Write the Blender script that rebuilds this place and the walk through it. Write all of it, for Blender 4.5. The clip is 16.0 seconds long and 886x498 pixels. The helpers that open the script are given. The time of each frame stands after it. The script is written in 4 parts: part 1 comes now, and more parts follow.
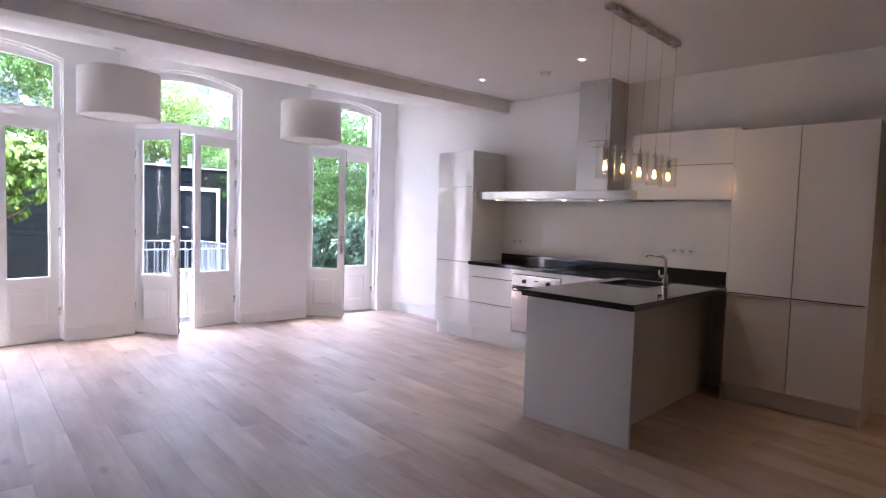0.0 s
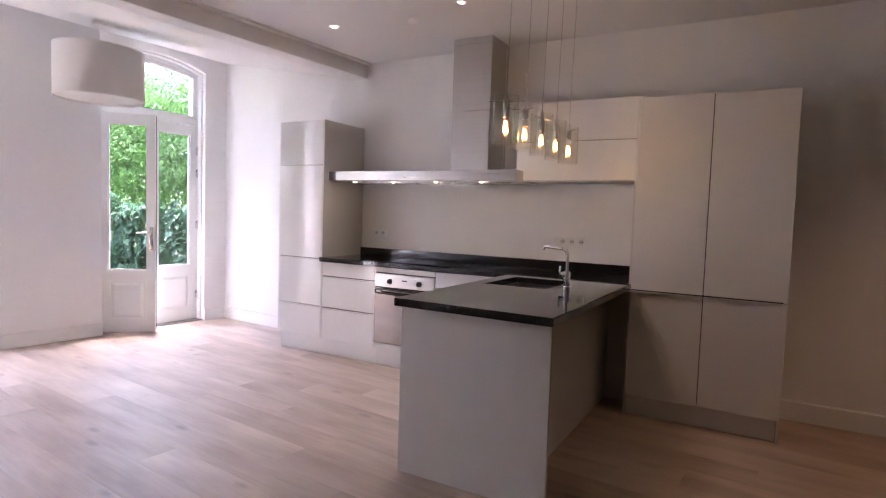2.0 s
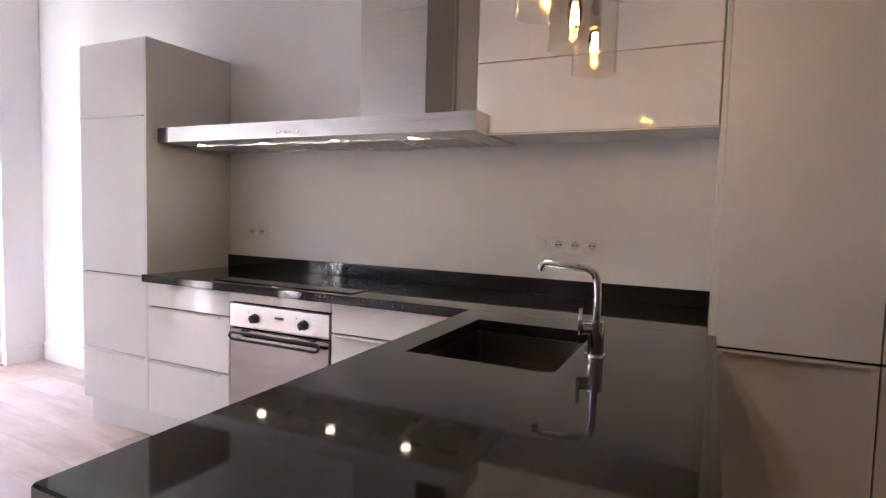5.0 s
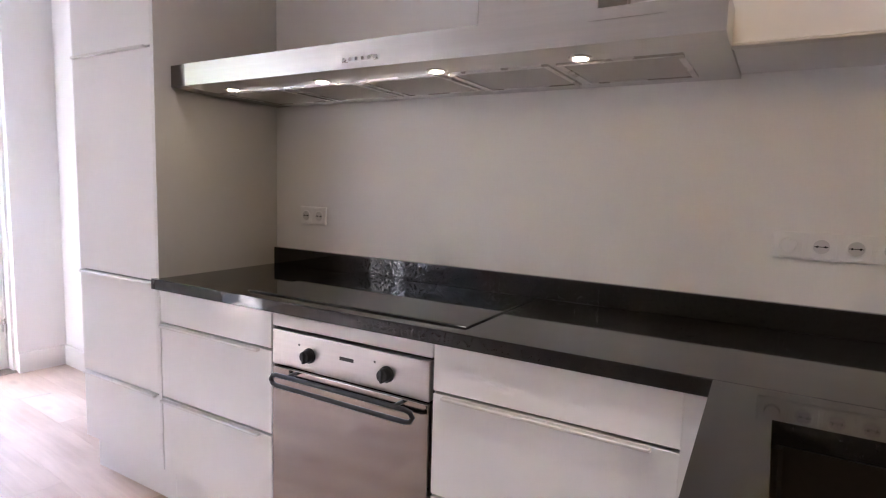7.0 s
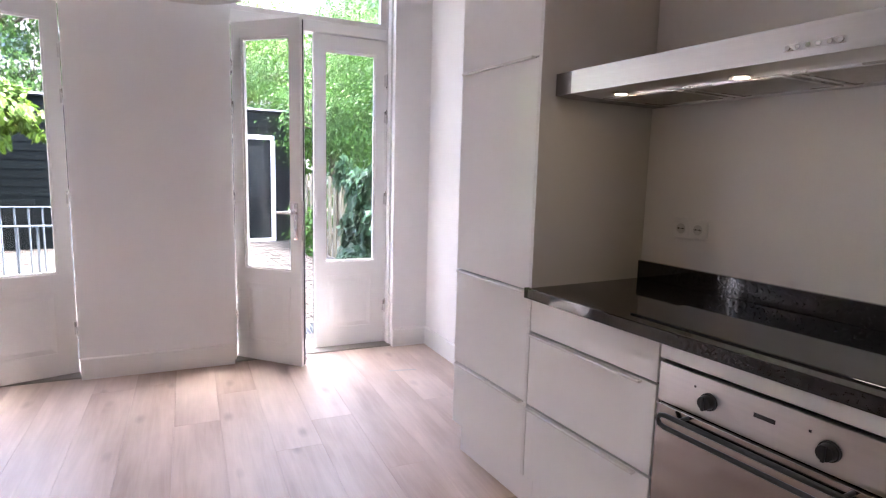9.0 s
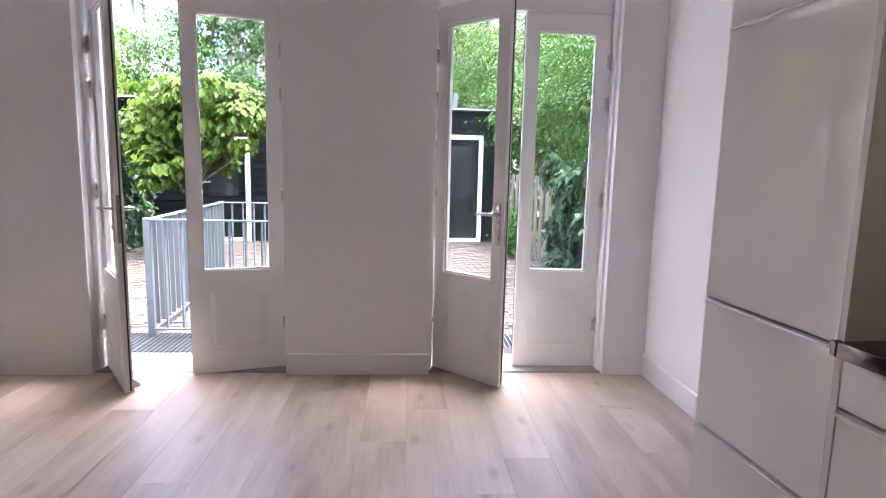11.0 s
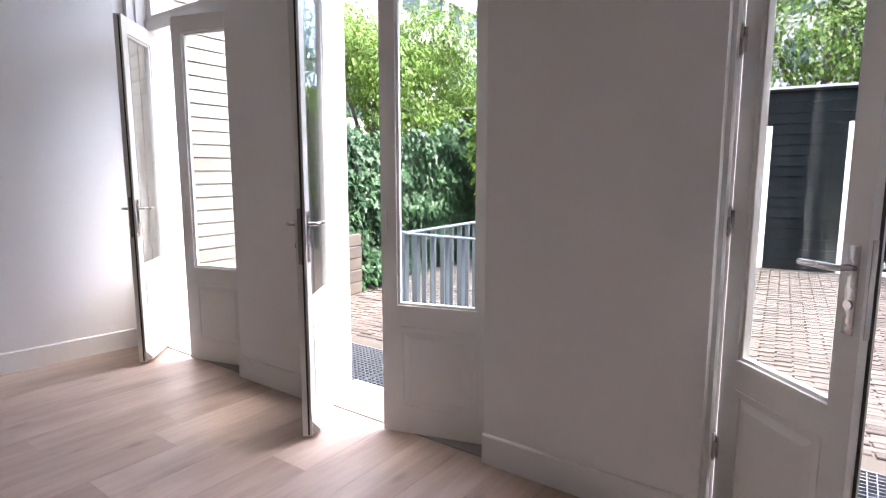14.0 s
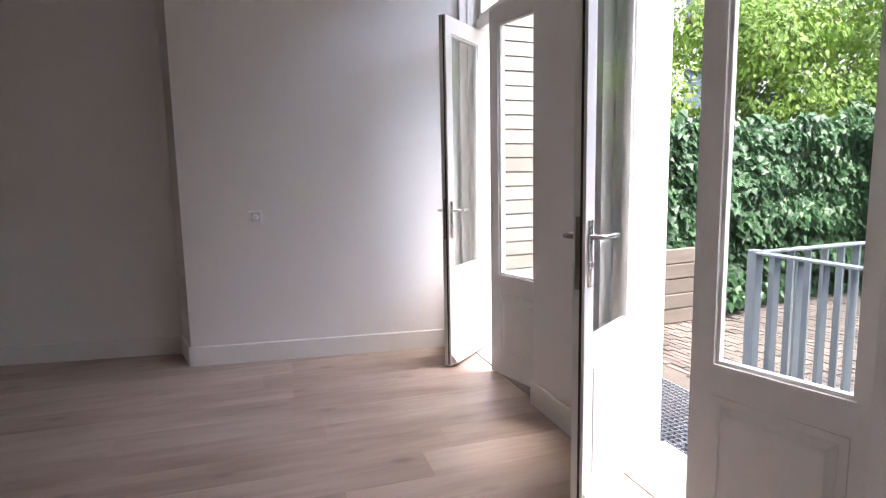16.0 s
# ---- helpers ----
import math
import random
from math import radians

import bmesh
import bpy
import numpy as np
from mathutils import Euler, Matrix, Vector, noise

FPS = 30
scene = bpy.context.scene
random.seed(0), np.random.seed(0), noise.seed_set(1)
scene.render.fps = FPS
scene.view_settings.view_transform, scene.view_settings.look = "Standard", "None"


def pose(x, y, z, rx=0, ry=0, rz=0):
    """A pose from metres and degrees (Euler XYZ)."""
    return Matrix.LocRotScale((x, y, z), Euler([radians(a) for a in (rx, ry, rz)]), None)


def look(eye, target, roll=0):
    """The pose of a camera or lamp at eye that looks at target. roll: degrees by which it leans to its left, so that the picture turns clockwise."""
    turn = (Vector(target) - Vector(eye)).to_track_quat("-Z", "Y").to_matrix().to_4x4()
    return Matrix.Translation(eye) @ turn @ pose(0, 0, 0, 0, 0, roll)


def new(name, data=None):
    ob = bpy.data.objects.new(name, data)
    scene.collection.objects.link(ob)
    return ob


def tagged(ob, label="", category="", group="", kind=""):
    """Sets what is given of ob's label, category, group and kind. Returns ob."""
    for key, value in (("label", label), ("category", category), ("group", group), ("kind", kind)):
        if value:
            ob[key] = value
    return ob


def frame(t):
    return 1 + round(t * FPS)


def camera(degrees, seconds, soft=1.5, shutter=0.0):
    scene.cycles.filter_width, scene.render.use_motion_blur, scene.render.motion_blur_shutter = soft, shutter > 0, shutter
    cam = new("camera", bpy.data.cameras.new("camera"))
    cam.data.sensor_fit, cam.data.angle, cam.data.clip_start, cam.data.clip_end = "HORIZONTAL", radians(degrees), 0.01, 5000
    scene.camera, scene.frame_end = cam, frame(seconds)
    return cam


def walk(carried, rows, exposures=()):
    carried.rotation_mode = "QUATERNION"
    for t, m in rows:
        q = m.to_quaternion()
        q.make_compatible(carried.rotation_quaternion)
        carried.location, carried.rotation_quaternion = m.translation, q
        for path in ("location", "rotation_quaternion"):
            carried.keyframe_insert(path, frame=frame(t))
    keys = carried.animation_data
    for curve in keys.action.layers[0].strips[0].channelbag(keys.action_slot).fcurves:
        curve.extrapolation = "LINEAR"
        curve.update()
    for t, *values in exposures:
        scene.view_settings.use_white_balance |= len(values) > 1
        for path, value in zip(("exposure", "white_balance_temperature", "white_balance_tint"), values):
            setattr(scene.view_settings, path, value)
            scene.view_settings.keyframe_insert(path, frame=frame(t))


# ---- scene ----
cam = camera(76.2, 16.0, 1.2)
PATH = [
    (0, (-0.954, -0.181, 1.398), (0.476, 1.213, 1.285), 1.8),
    (0.5, (-0.893, 0.018, 1.409), (0.623, 1.316, 1.279), 2.0),
    (1, (-0.669, 0.227, 1.385), (0.918, 1.437, 1.258), 2.0),
    (1.5, (-0.391, 0.388, 1.374), (1.27, 1.495, 1.243), 1.8),
    (2, (-0.091, 0.564, 1.337), (1.646, 1.547, 1.215), 1.9),
    (2.5, (0.235, 0.706, 1.289), (2.012, 1.616, 1.167), 1.7),
    (3, (0.56, 0.816, 1.261), (2.354, 1.691, 1.134), 1.6),
    (3.5, (0.919, 0.932, 1.266), (2.721, 1.79, 1.14), 1.5),
    (4, (1.197, 1.066, 1.288), (3.005, 1.912, 1.161), 1.4),
    (4.2, (1.316, 1.125, 1.287), (3.125, 1.969, 1.161), 1.4),
    (6.3, (2.491, 1.828, 1.297), (4.25, 2.762, 1.119), 1.8),
    (6.5, (2.551, 1.922, 1.284), (4.296, 2.882, 1.1), 1.6),
    (7, (2.607, 2.104, 1.282), (4.319, 3.113, 1.062), 1.7),
    (7.5, (2.654, 2.218, 1.305), (4.281, 3.356, 1.065), 1.7),
    (8, (2.64, 2.299, 1.296), (4.092, 3.652, 1.049), 1.7),
    (8.5, (2.581, 2.366, 1.309), (3.813, 3.921, 1.054), 1.7),
    (9, (2.546, 2.422, 1.333), (3.52, 4.147, 1.062), 1.5),
    (9.5, (2.529, 2.444, 1.344), (3.3, 4.269, 1.069), 1.5),
    (10, (2.517, 2.524, 1.348), (3.137, 4.405, 1.065), 1.4),
    (10.2, (2.52, 2.582, 1.335), (3.086, 4.479, 1.05), 1.5),
    (12.5, (3.277, 3.669, 1.285), (2.936, 5.62, 1.007), 0.1),
    (13, (3.373, 3.878, 1.279), (2.796, 5.771, 0.993), 0.0),
    (13.5, (3.386, 4.078, 1.285), (2.572, 5.882, 0.995), 0.0),
    (14, (3.337, 4.287, 1.296), (2.319, 5.986, 1.019), -0.0),
    (14.5, (3.248, 4.433, 1.294), (1.996, 5.971, 1.038), -0.2),
    (15, (3.215, 4.631, 1.295), (1.673, 5.88, 1.039), -0.7),
    (15.5, (3.158, 4.821, 1.268), (1.465, 5.855, 1.014), -0.8),
    (16, (3.075, 4.977, 1.271), (1.243, 5.738, 1.013), -1.1),
]
walk(cam, [(t, look(eye, target, roll)) for t, eye, target, roll in PATH], [
    (0, 5.7, 5580, 21), (2, 5.88, 5850, 22), (4, 5.98, 5850, 21), (6.5, 6.1, 5750, 16), (7.5, 5.88, 5850, 17), (8.2, 5.5, 5950, 19),
    (9, 5.42, 5950, 18), (10, 5.08, 5950, 17), (12.5, 4.6, 5950, 15), (14, 4.34, 6080, 15), (16, 4.27, 6200, 15)])

# ---- world and light ----
world = bpy.data.worlds.new("overcast_sky")
scene.world = world
world.use_nodes = True
wn = world.node_tree.nodes
wl = world.node_tree.links
wn.clear()
sky = wn.new("ShaderNodeTexSky")
sky.sky_type = "NISHITA"
sky.sun_disc = False
sky.sun_elevation = radians(71)
sky.sun_rotation = radians(90)
sky.air_density = 0.6
sky.dust_density = 6.0
sky.ozone_density = 0.2
wbg = wn.new("ShaderNodeBackground")
wbg.inputs["Strength"].default_value = 0.15
wout = wn.new("ShaderNodeOutputWorld")
wl.new(sky.outputs[0], wbg.inputs["Color"])
wl.new(wbg.outputs[0], wout.inputs["Surface"])

sun_data = bpy.data.lights.new("sun", "SUN")
sun_data.energy = 0.15
sun_data.angle = radians(40)
sun_data.color = (1.0, 0.97, 0.92)
sun = new("sun", sun_data)
sun.matrix_world = pose(0, 0, 20, 19, 0, 90)


# ---- materials ----
def bsdf_material(name):
    m = bpy.data.materials.new(name)
    m.use_nodes = True
    nt = m.node_tree
    return m, nt.nodes, nt.links, nt.nodes["Principled BSDF"]


def surf(name, col, rough=0.5, metal=0.0, var=0.06, scale=5.0, fine=60.0, bump=0.1, stretch=(1, 1, 1), coat=0.0, rvar=0.08,
         per_object=0.0, per_island=0.0, spec=0.5):
    """A plain surface with two scales of colour change, varied gloss and a fine relief."""
    m, n, l, b = bsdf_material(name)
    tc = n.new("ShaderNodeTexCoord")
    mp = n.new("ShaderNodeMapping")
    mp.inputs["Scale"].default_value = stretch
    l.new(tc.outputs["Object"], mp.inputs["Vector"])
    big = n.new("ShaderNodeTexNoise")
    big.inputs["Scale"].default_value = scale
    big.inputs["Detail"].default_value = 4
    small = n.new("ShaderNodeTexNoise")
    small.inputs["Scale"].default_value = fine
    small.inputs["Detail"].default_value = 3
    for t in (big, small):
        l.new(mp.outputs[0], t.inputs["Vector"])
    mixv = n.new("ShaderNodeMath")
    mixv.operation = "MULTIPLY_ADD"
    mixv.inputs[1].default_value = 0.6
    half = n.new("ShaderNodeMath")
    half.operation = "MULTIPLY"
    half.inputs[1].default_value = 0.4
    l.new(small.outputs["Fac"], half.inputs[0])
    l.new(big.outputs["Fac"], mixv.inputs[0])
    l.new(half.outputs[0], mixv.inputs[2])
    value = mixv.outputs[0]
    for amount, source in ((per_object, "obj"), (per_island, "isl")):
        if amount:
            if source == "obj":
                rnd = n.new("ShaderNodeObjectInfo").outputs["Random"]
            else:
                rnd = n.new("ShaderNodeNewGeometry").outputs["Random Per Island"]
            mad = n.new("ShaderNodeMath")
            mad.operation = "MULTIPLY_ADD"
            mad.inputs[1].default_value = amount
            l.new(rnd, mad.inputs[0])
            sub = n.new("ShaderNodeMath")
            sub.operation = "SUBTRACT"
            sub.inputs[1].default_value = amount / 2
            l.new(value, sub.inputs[0])
            l.new(sub.outputs[0], mad.inputs[2])
            value = mad.outputs[0]
    ramp = n.new("ShaderNodeMapRange")
    ramp.inputs["From Min"].default_value = 0.25
    ramp.inputs["From Max"].default_value = 0.75
    ramp.inputs["To Min"].default_value = 1 - var
    ramp.inputs["To Max"].default_value = 1 + var
    ramp.clamp = False
    l.new(value, ramp.inputs["Value"])
    mul = n.new("ShaderNodeVectorMath")
    mul.operation = "SCALE"
    mul.inputs[0].default_value = col
    l.new(ramp.outputs[0], mul.inputs["Scale"])
    l.new(mul.outputs[0], b.inputs["Base Color"])
    rr = n.new("ShaderNodeMapRange")
    rr.inputs["To Min"].default_value = max(0.02, rough - rvar)
    rr.inputs["To Max"].default_value = min(1, rough + rvar)
    l.new(big.outputs["Fac"], rr.inputs["Value"])
    l.new(rr.outputs[0], b.inputs["Roughness"])
    b.inputs["Metallic"].default_value = metal
    b.inputs["Coat Weight"].default_value = coat
    b.inputs["Coat Roughness"].default_value = 0.06
    b.inputs["Specular IOR Level"].default_value = spec
    if bump:
        bp = n.new("ShaderNodeBump")
        bp.inputs["Strength"].default_value = bump
        bp.inputs["Distance"].default_value = 0.003
        l.new(small.outputs["Fac"], bp.inputs["Height"])
        l.new(bp.outputs[0], b.inputs["Normal"])
    return m


def glow(name, col, strength):
    m, n, l, b = bsdf_material(name)
    b.inputs["Base Color"].default_value = (*col, 1)
    b.inputs["Emission Color"].default_value = (*col, 1)
    b.inputs["Emission Strength"].default_value = strength
    return m


def clear_glass(name, tint=(0.97, 0.985, 0.98), gloss=1.0):
    """A thin pane: it lets the light through and mirrors by Fresnel."""
    m, n, l, b = bsdf_material(name)
    n.remove(b)
    tr = n.new("ShaderNodeBsdfTransparent")
    tr.inputs["Color"].default_value = (*tint, 1)
    gl = n.new("ShaderNodeBsdfGlossy")
    gl.inputs["Roughness"].default_value = 0.01
    fr = n.new("ShaderNodeLayerWeight")
    pw = n.new("ShaderNodeMath")
    pw.operation = "POWER"
    pw.inputs[1].default_value = 5.0
    l.new(fr.outputs["Facing"], pw.inputs[0])
    mu = n.new("ShaderNodeMath")
    mu.operation = "MULTIPLY_ADD"
    mu.inputs[1].default_value = 0.9 * gloss
    mu.inputs[2].default_value = 0.035 * gloss
    mx = n.new("ShaderNodeMixShader")
    l.new(pw.outputs[0], mu.inputs[0])
    l.new(mu.outputs[0], mx.inputs["Fac"])
    l.new(tr.outputs[0], mx.inputs[1])
    l.new(gl.outputs[0], mx.inputs[2])
    l.new(mx.outputs[0], n["Material Output"].inputs["Surface"])
    return m


def plank_material(name, dark, light, along=1, knots=0.0, rough=0.42, grain=1.0, spread=0.6):
    """Boards with grain along one axis, each its own tone."""
    m, n, l, b = bsdf_material(name)
    tc = n.new("ShaderNodeTexCoord")
    info = n.new("ShaderNodeObjectInfo")
    off = n.new("ShaderNodeVectorMath")
    off.operation = "MULTIPLY_ADD"
    comb = n.new("ShaderNodeCombineXYZ")
    for i in range(3):
        l.new(info.outputs["Random"], comb.inputs[i])
    off.inputs[1].default_value = (37, 91, 53)
    l.new(comb.outputs[0], off.inputs[0])
    l.new(tc.outputs["Object"], off.inputs[2])
    mp = n.new("ShaderNodeMapping")
    sc = [22 * grain, 22 * grain, 22 * grain]
    sc[along] = 1.3 * grain
    mp.inputs["Scale"].default_value = sc
    l.new(off.outputs[0], mp.inputs["Vector"])
    g = n.new("ShaderNodeTexNoise")
    g.inputs["Scale"].default_value = 1.6
    g.inputs["Detail"].default_value = 7
    g.inputs["Roughness"].default_value = 0.62
    g.inputs["Distortion"].default_value = 0.6
    l.new(mp.outputs[0], g.inputs["Vector"])
    mp2 = n.new("ShaderNodeMapping")
    sc2 = [3.5, 3.5, 3.5]
    sc2[along] = 0.9
    mp2.inputs["Scale"].default_value = sc2
    l.new(off.outputs[0], mp2.inputs["Vector"])
    cloud = n.new("ShaderNodeTexNoise")
    cloud.inputs["Scale"].default_value = 1.5
    cloud.inputs["Detail"].default_value = 3
    l.new(mp2.outputs[0], cloud.inputs["Vector"])
    a1 = n.new("ShaderNodeMath")
    a1.operation = "MULTIPLY_ADD"
    a1.inputs[1].default_value = 0.34
    l.new(g.outputs["Fac"], a1.inputs[0])
    a2 = n.new("ShaderNodeMath")
    a2.operation = "MULTIPLY"
    a2.inputs[1].default_value = 0.72
    l.new(cloud.outputs["Fac"], a2.inputs[0])
    l.new(a2.outputs[0], a1.inputs[2])
    a3 = n.new("ShaderNodeMath")
    a3.operation = "MULTIPLY_ADD"
    a3.inputs[1].default_value = 0.34 * spread
    l.new(info.outputs["Random"], a3.inputs[0])
    l.new(a1.outputs[0], a3.inputs[2])
    ramp = n.new("ShaderNodeValToRGB")
    ramp.color_ramp.elements[0].position = 0.42
    ramp.color_ramp.elements[0].color = (*dark, 1)
    ramp.color_ramp.elements[1].position = 0.92
    ramp.color_ramp.elements[1].color = (*light, 1)
    l.new(a3.outputs[0], ramp.inputs["Fac"])
    color = ramp.outputs["Color"]
    if knots:
        mp3 = n.new("ShaderNodeMapping")
        sc3 = [5.0, 5.0, 5.0]
        sc3[along] = 2.2
        mp3.inputs["Scale"].default_value = sc3
        l.new(off.outputs[0], mp3.inputs["Vector"])
        vo = n.new("ShaderNodeTexVoronoi")
        vo.inputs["Scale"].default_value = 1.0
        l.new(mp3.outputs[0], vo.inputs["Vector"])
        kr = n.new("ShaderNodeMapRange")
        kr.inputs["From Min"].default_value = 0.03
        kr.inputs["From Max"].default_value = 0.16
        kr.inputs["To Min"].default_value = 1 - knots
        kr.inputs["To Max"].default_value = 1
        l.new(vo.outputs["Distance"], kr.inputs["Value"])
        ms = n.new("ShaderNodeVectorMath")
        ms.operation = "SCALE"
        l.new(color, ms.inputs[0])
        l.new(kr.outputs[0], ms.inputs["Scale"])
        color = ms.outputs[0]
    l.new(color, b.inputs["Base Color"])
    rr = n.new("ShaderNodeMapRange")
    rr.inputs["To Min"].default_value = rough - 0.1
    rr.inputs["To Max"].default_value = rough + 0.12
    l.new(g.outputs["Fac"], rr.inputs["Value"])
    l.new(rr.outputs[0], b.inputs["Roughness"])
    bp = n.new("ShaderNodeBump")
    bp.inputs["Strength"].default_value = 0.18
    bp.inputs["Distance"].default_value = 0.002
    l.new(g.outputs["Fac"], bp.inputs["Height"])
    l.new(bp.outputs[0], b.inputs["Normal"])
    return m


def leaf_material(name, dark, light, gloss=0.45):
    m, n, l, b = bsdf_material(name)
    geo = n.new("ShaderNodeNewGeometry")
    tc = n.new("ShaderNodeTexCoord")
    no = n.new("ShaderNodeTexNoise")
    no.inputs["Scale"].default_value = 1.4
    l.new(tc.outputs["Object"], no.inputs["Vector"])
    ad = n.new("ShaderNodeMath")
    ad.operation = "MULTIPLY_ADD"
    ad.inputs[1].default_value = 0.7
    l.new(geo.outputs["Random Per Island"], ad.inputs[0])
    ml = n.new("ShaderNodeMath")
    ml.operation = "MULTIPLY"
    ml.inputs[1].default_value = 0.4
    l.new(no.outputs["Fac"], ml.inputs[0])
    l.new(ml.outputs[0], ad.inputs[2])
    ramp = n.new("ShaderNodeValToRGB")
    ramp.color_ramp.elements[0].color = (*dark, 1)
    ramp.color_ramp.elements[1].color = (*light, 1)
    l.new(ad.outputs[0], ramp.inputs["Fac"])
    l.new(ramp.outputs["Color"], b.inputs["Base Color"])
    b.inputs["Roughness"].default_value = gloss
    b.inputs["Specular IOR Level"].default_value = 0.22
    tl = n.new("ShaderNodeBsdfTranslucent")
    l.new(ramp.outputs["Color"], tl.inputs["Color"])
    mx = n.new("ShaderNodeMixShader")
    mx.inputs["Fac"].default_value = 0.35
    l.new(b.outputs[0], mx.inputs[1])
    l.new(tl.outputs[0], mx.inputs[2])
    l.new(mx.outputs[0], n["Material Output"].inputs["Surface"])
    return m


wall_paint = surf("wall_paint", (0.865, 0.85, 0.83), 0.75, var=0.025, scale=1.5, fine=180, bump=0.12)
ceiling_paint = surf("ceiling_paint", (0.865, 0.85, 0.83), 0.8, var=0.02, scale=1.2, fine=150, bump=0.08)
trim_paint = surf("trim_paint", (0.85, 0.84, 0.815), 0.38, var=0.02, scale=3, fine=90, bump=0.05)
door_paint = surf("door_paint", (0.83, 0.82, 0.785), 0.34, var=0.03, scale=2.5, fine=70, bump=0.06)
lacquer = surf("gloss_lacquer", (0.83, 0.812, 0.795), 0.028, var=0.012, scale=1.5, fine=30, bump=0.002, rvar=0.008)
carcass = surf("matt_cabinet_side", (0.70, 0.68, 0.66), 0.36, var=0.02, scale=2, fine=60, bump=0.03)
granite = surf("black_granite", (0.017, 0.015, 0.014), 0.05, var=0.2, scale=90, fine=420, bump=0.0, rvar=0.0)
hob_glass = surf("black_ceramic_glass", (0.006, 0.006, 0.007), 0.04, var=0.1, bump=0.0, rvar=0.01)
steel = surf("brushed_steel", (0.56, 0.54, 0.52), 0.30, 1.0, var=0.06, scale=3, fine=40, bump=0.02, stretch=(4, 0.3, 30), rvar=0.06)
dark_steel = surf("dark_steel", (0.22, 0.21, 0.20), 0.35, 1.0, var=0.06, scale=3, fine=40, bump=0.04)
steel_flat = surf("satin_steel", (0.60, 0.585, 0.56), 0.27, 1.0, var=0.05, scale=8, fine=90, bump=0.02)
aluminium = surf("satin_aluminium", (0.66, 0.63, 0.60), 0.45, 0.6, var=0.04, scale=8, fine=90, bump=0.02)
chrome = surf("chrome", (0.72, 0.72, 0.72), 0.08, 1.0, var=0.02, bump=0.0, rvar=0.03)
filter_mesh = surf("grease_filter", (0.45, 0.43, 0.40), 0.42, 1.0, var=0.25, scale=200, fine=700, bump=0.5)
dark_glass = surf("smoked_oven_glass", (0.045, 0.042, 0.04), 0.05, var=0.05, bump=0.0, rvar=0.01, spec=0.9)
black_plastic = surf("black_plastic", (0.012, 0.012, 0.012), 0.35, var=0.1, bump=0.03)
dark_gap = surf("dark_gap", (0.02, 0.018, 0.016), 0.8, var=0.1)
rubber = surf("dark_rubber_seal", (0.03, 0.028, 0.028), 0.6, var=0.15)
socket_white = surf("white_plastic", (0.87, 0.86, 0.845), 0.3, var=0.015, bump=0.02)
worn_sill = surf("worn_sill", (0.31, 0.285, 0.25), 0.6, var=0.12, scale=6, fine=50, bump=0.2, stretch=(0.4, 4, 1))
# white plastic greyed to hold the shade of socket wells and switch insert
socket_grey = surf("shaded_socket_plastic", (0.66, 0.65, 0.635), 0.4, var=0.03, bump=0.02)
oven_mirror = surf("mirror_oven_glass", (0.36, 0.325, 0.30), 0.10, 1.0, var=0.03, scale=2, bump=0.0, rvar=0.02)
oak = plank_material("limed_oak", (0.36, 0.26, 0.195), (0.69, 0.555, 0.465), 1, 0.30, 0.42, 1.0, 0.55)
weathered = plank_material("grey_weathered_wood", (0.155, 0.143, 0.122), (0.28, 0.262, 0.228), 1, 0.5, 0.75, 1.0, 0.5)
fence_wood = plank_material("fence_wood", (0.13, 0.115, 0.07), (0.25, 0.22, 0.14), 2, 0.4, 0.8)
planter_wood = plank_material("planter_wood", (0.040, 0.034, 0.027), (0.10, 0.086, 0.066), 1, 0.3, 0.8)
black_boards = surf("black_stained_boards", (0.0035, 0.0052, 0.0056), 0.75, var=0.25, scale=4, fine=60, bump=0.15, per_object=0.5, spec=0.06)
brick_mat = surf("clinker_brick", (0.048, 0.040, 0.033), 0.85, var=0.35, scale=9, fine=90, bump=0.5, per_object=0.7, per_island=0.7)
joint_sand = surf("joint_sand", (0.046, 0.040, 0.032), 0.95, var=0.3, scale=12, fine=160, bump=0.6)
galvanised = surf("galvanised_steel", (0.105, 0.13, 0.15), 0.5, 0.25, var=0.12, scale=20, fine=120, bump=0.05)
grate_steel = surf("grating_steel", (0.16, 0.18, 0.20), 0.5, 0.7, var=0.2, scale=20, fine=120)
pit_dark = surf("light_well_concrete", (0.10, 0.10, 0.10), 0.9, var=0.3)
bark = surf("bark", (0.10, 0.075, 0.055), 0.9, var=0.35, scale=12, fine=70, bump=0.8, stretch=(1, 1, 0.3))
ivy_leaf = leaf_material("ivy_leaf", (0.007, 0.026, 0.010), (0.055, 0.115, 0.05), 0.36)
bright_leaf = leaf_material("bright_leaf", (0.040, 0.085, 0.009), (0.105, 0.175, 0.022), 0.5)
mid_leaf = leaf_material("mid_leaf", (0.016, 0.054, 0.008), (0.066, 0.145, 0.020), 0.5)
# near-black green: the shade between the ivy leaves as a base colour
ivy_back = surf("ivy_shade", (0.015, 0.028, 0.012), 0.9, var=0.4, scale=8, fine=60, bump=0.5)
concrete = surf("pale_concrete", (0.30, 0.29, 0.275), 0.8, var=0.08, scale=0.6, fine=12, bump=0.1)
office_white = surf("white_facade_panel", (0.42, 0.415, 0.41), 0.6, var=0.05, scale=0.5, fine=10, bump=0.05)
office_glass = surf("office_glass", (0.05, 0.065, 0.08), 0.12, var=0.4, scale=0.4, bump=0.0, spec=0.3)
shed_glass = surf("dark_shed_glass", (0.012, 0.014, 0.015), 0.06, var=0.1, bump=0.0, spec=0.25)
lamp_glass = clear_glass("lamp_glass", (0.98, 0.97, 0.95), 1.2)
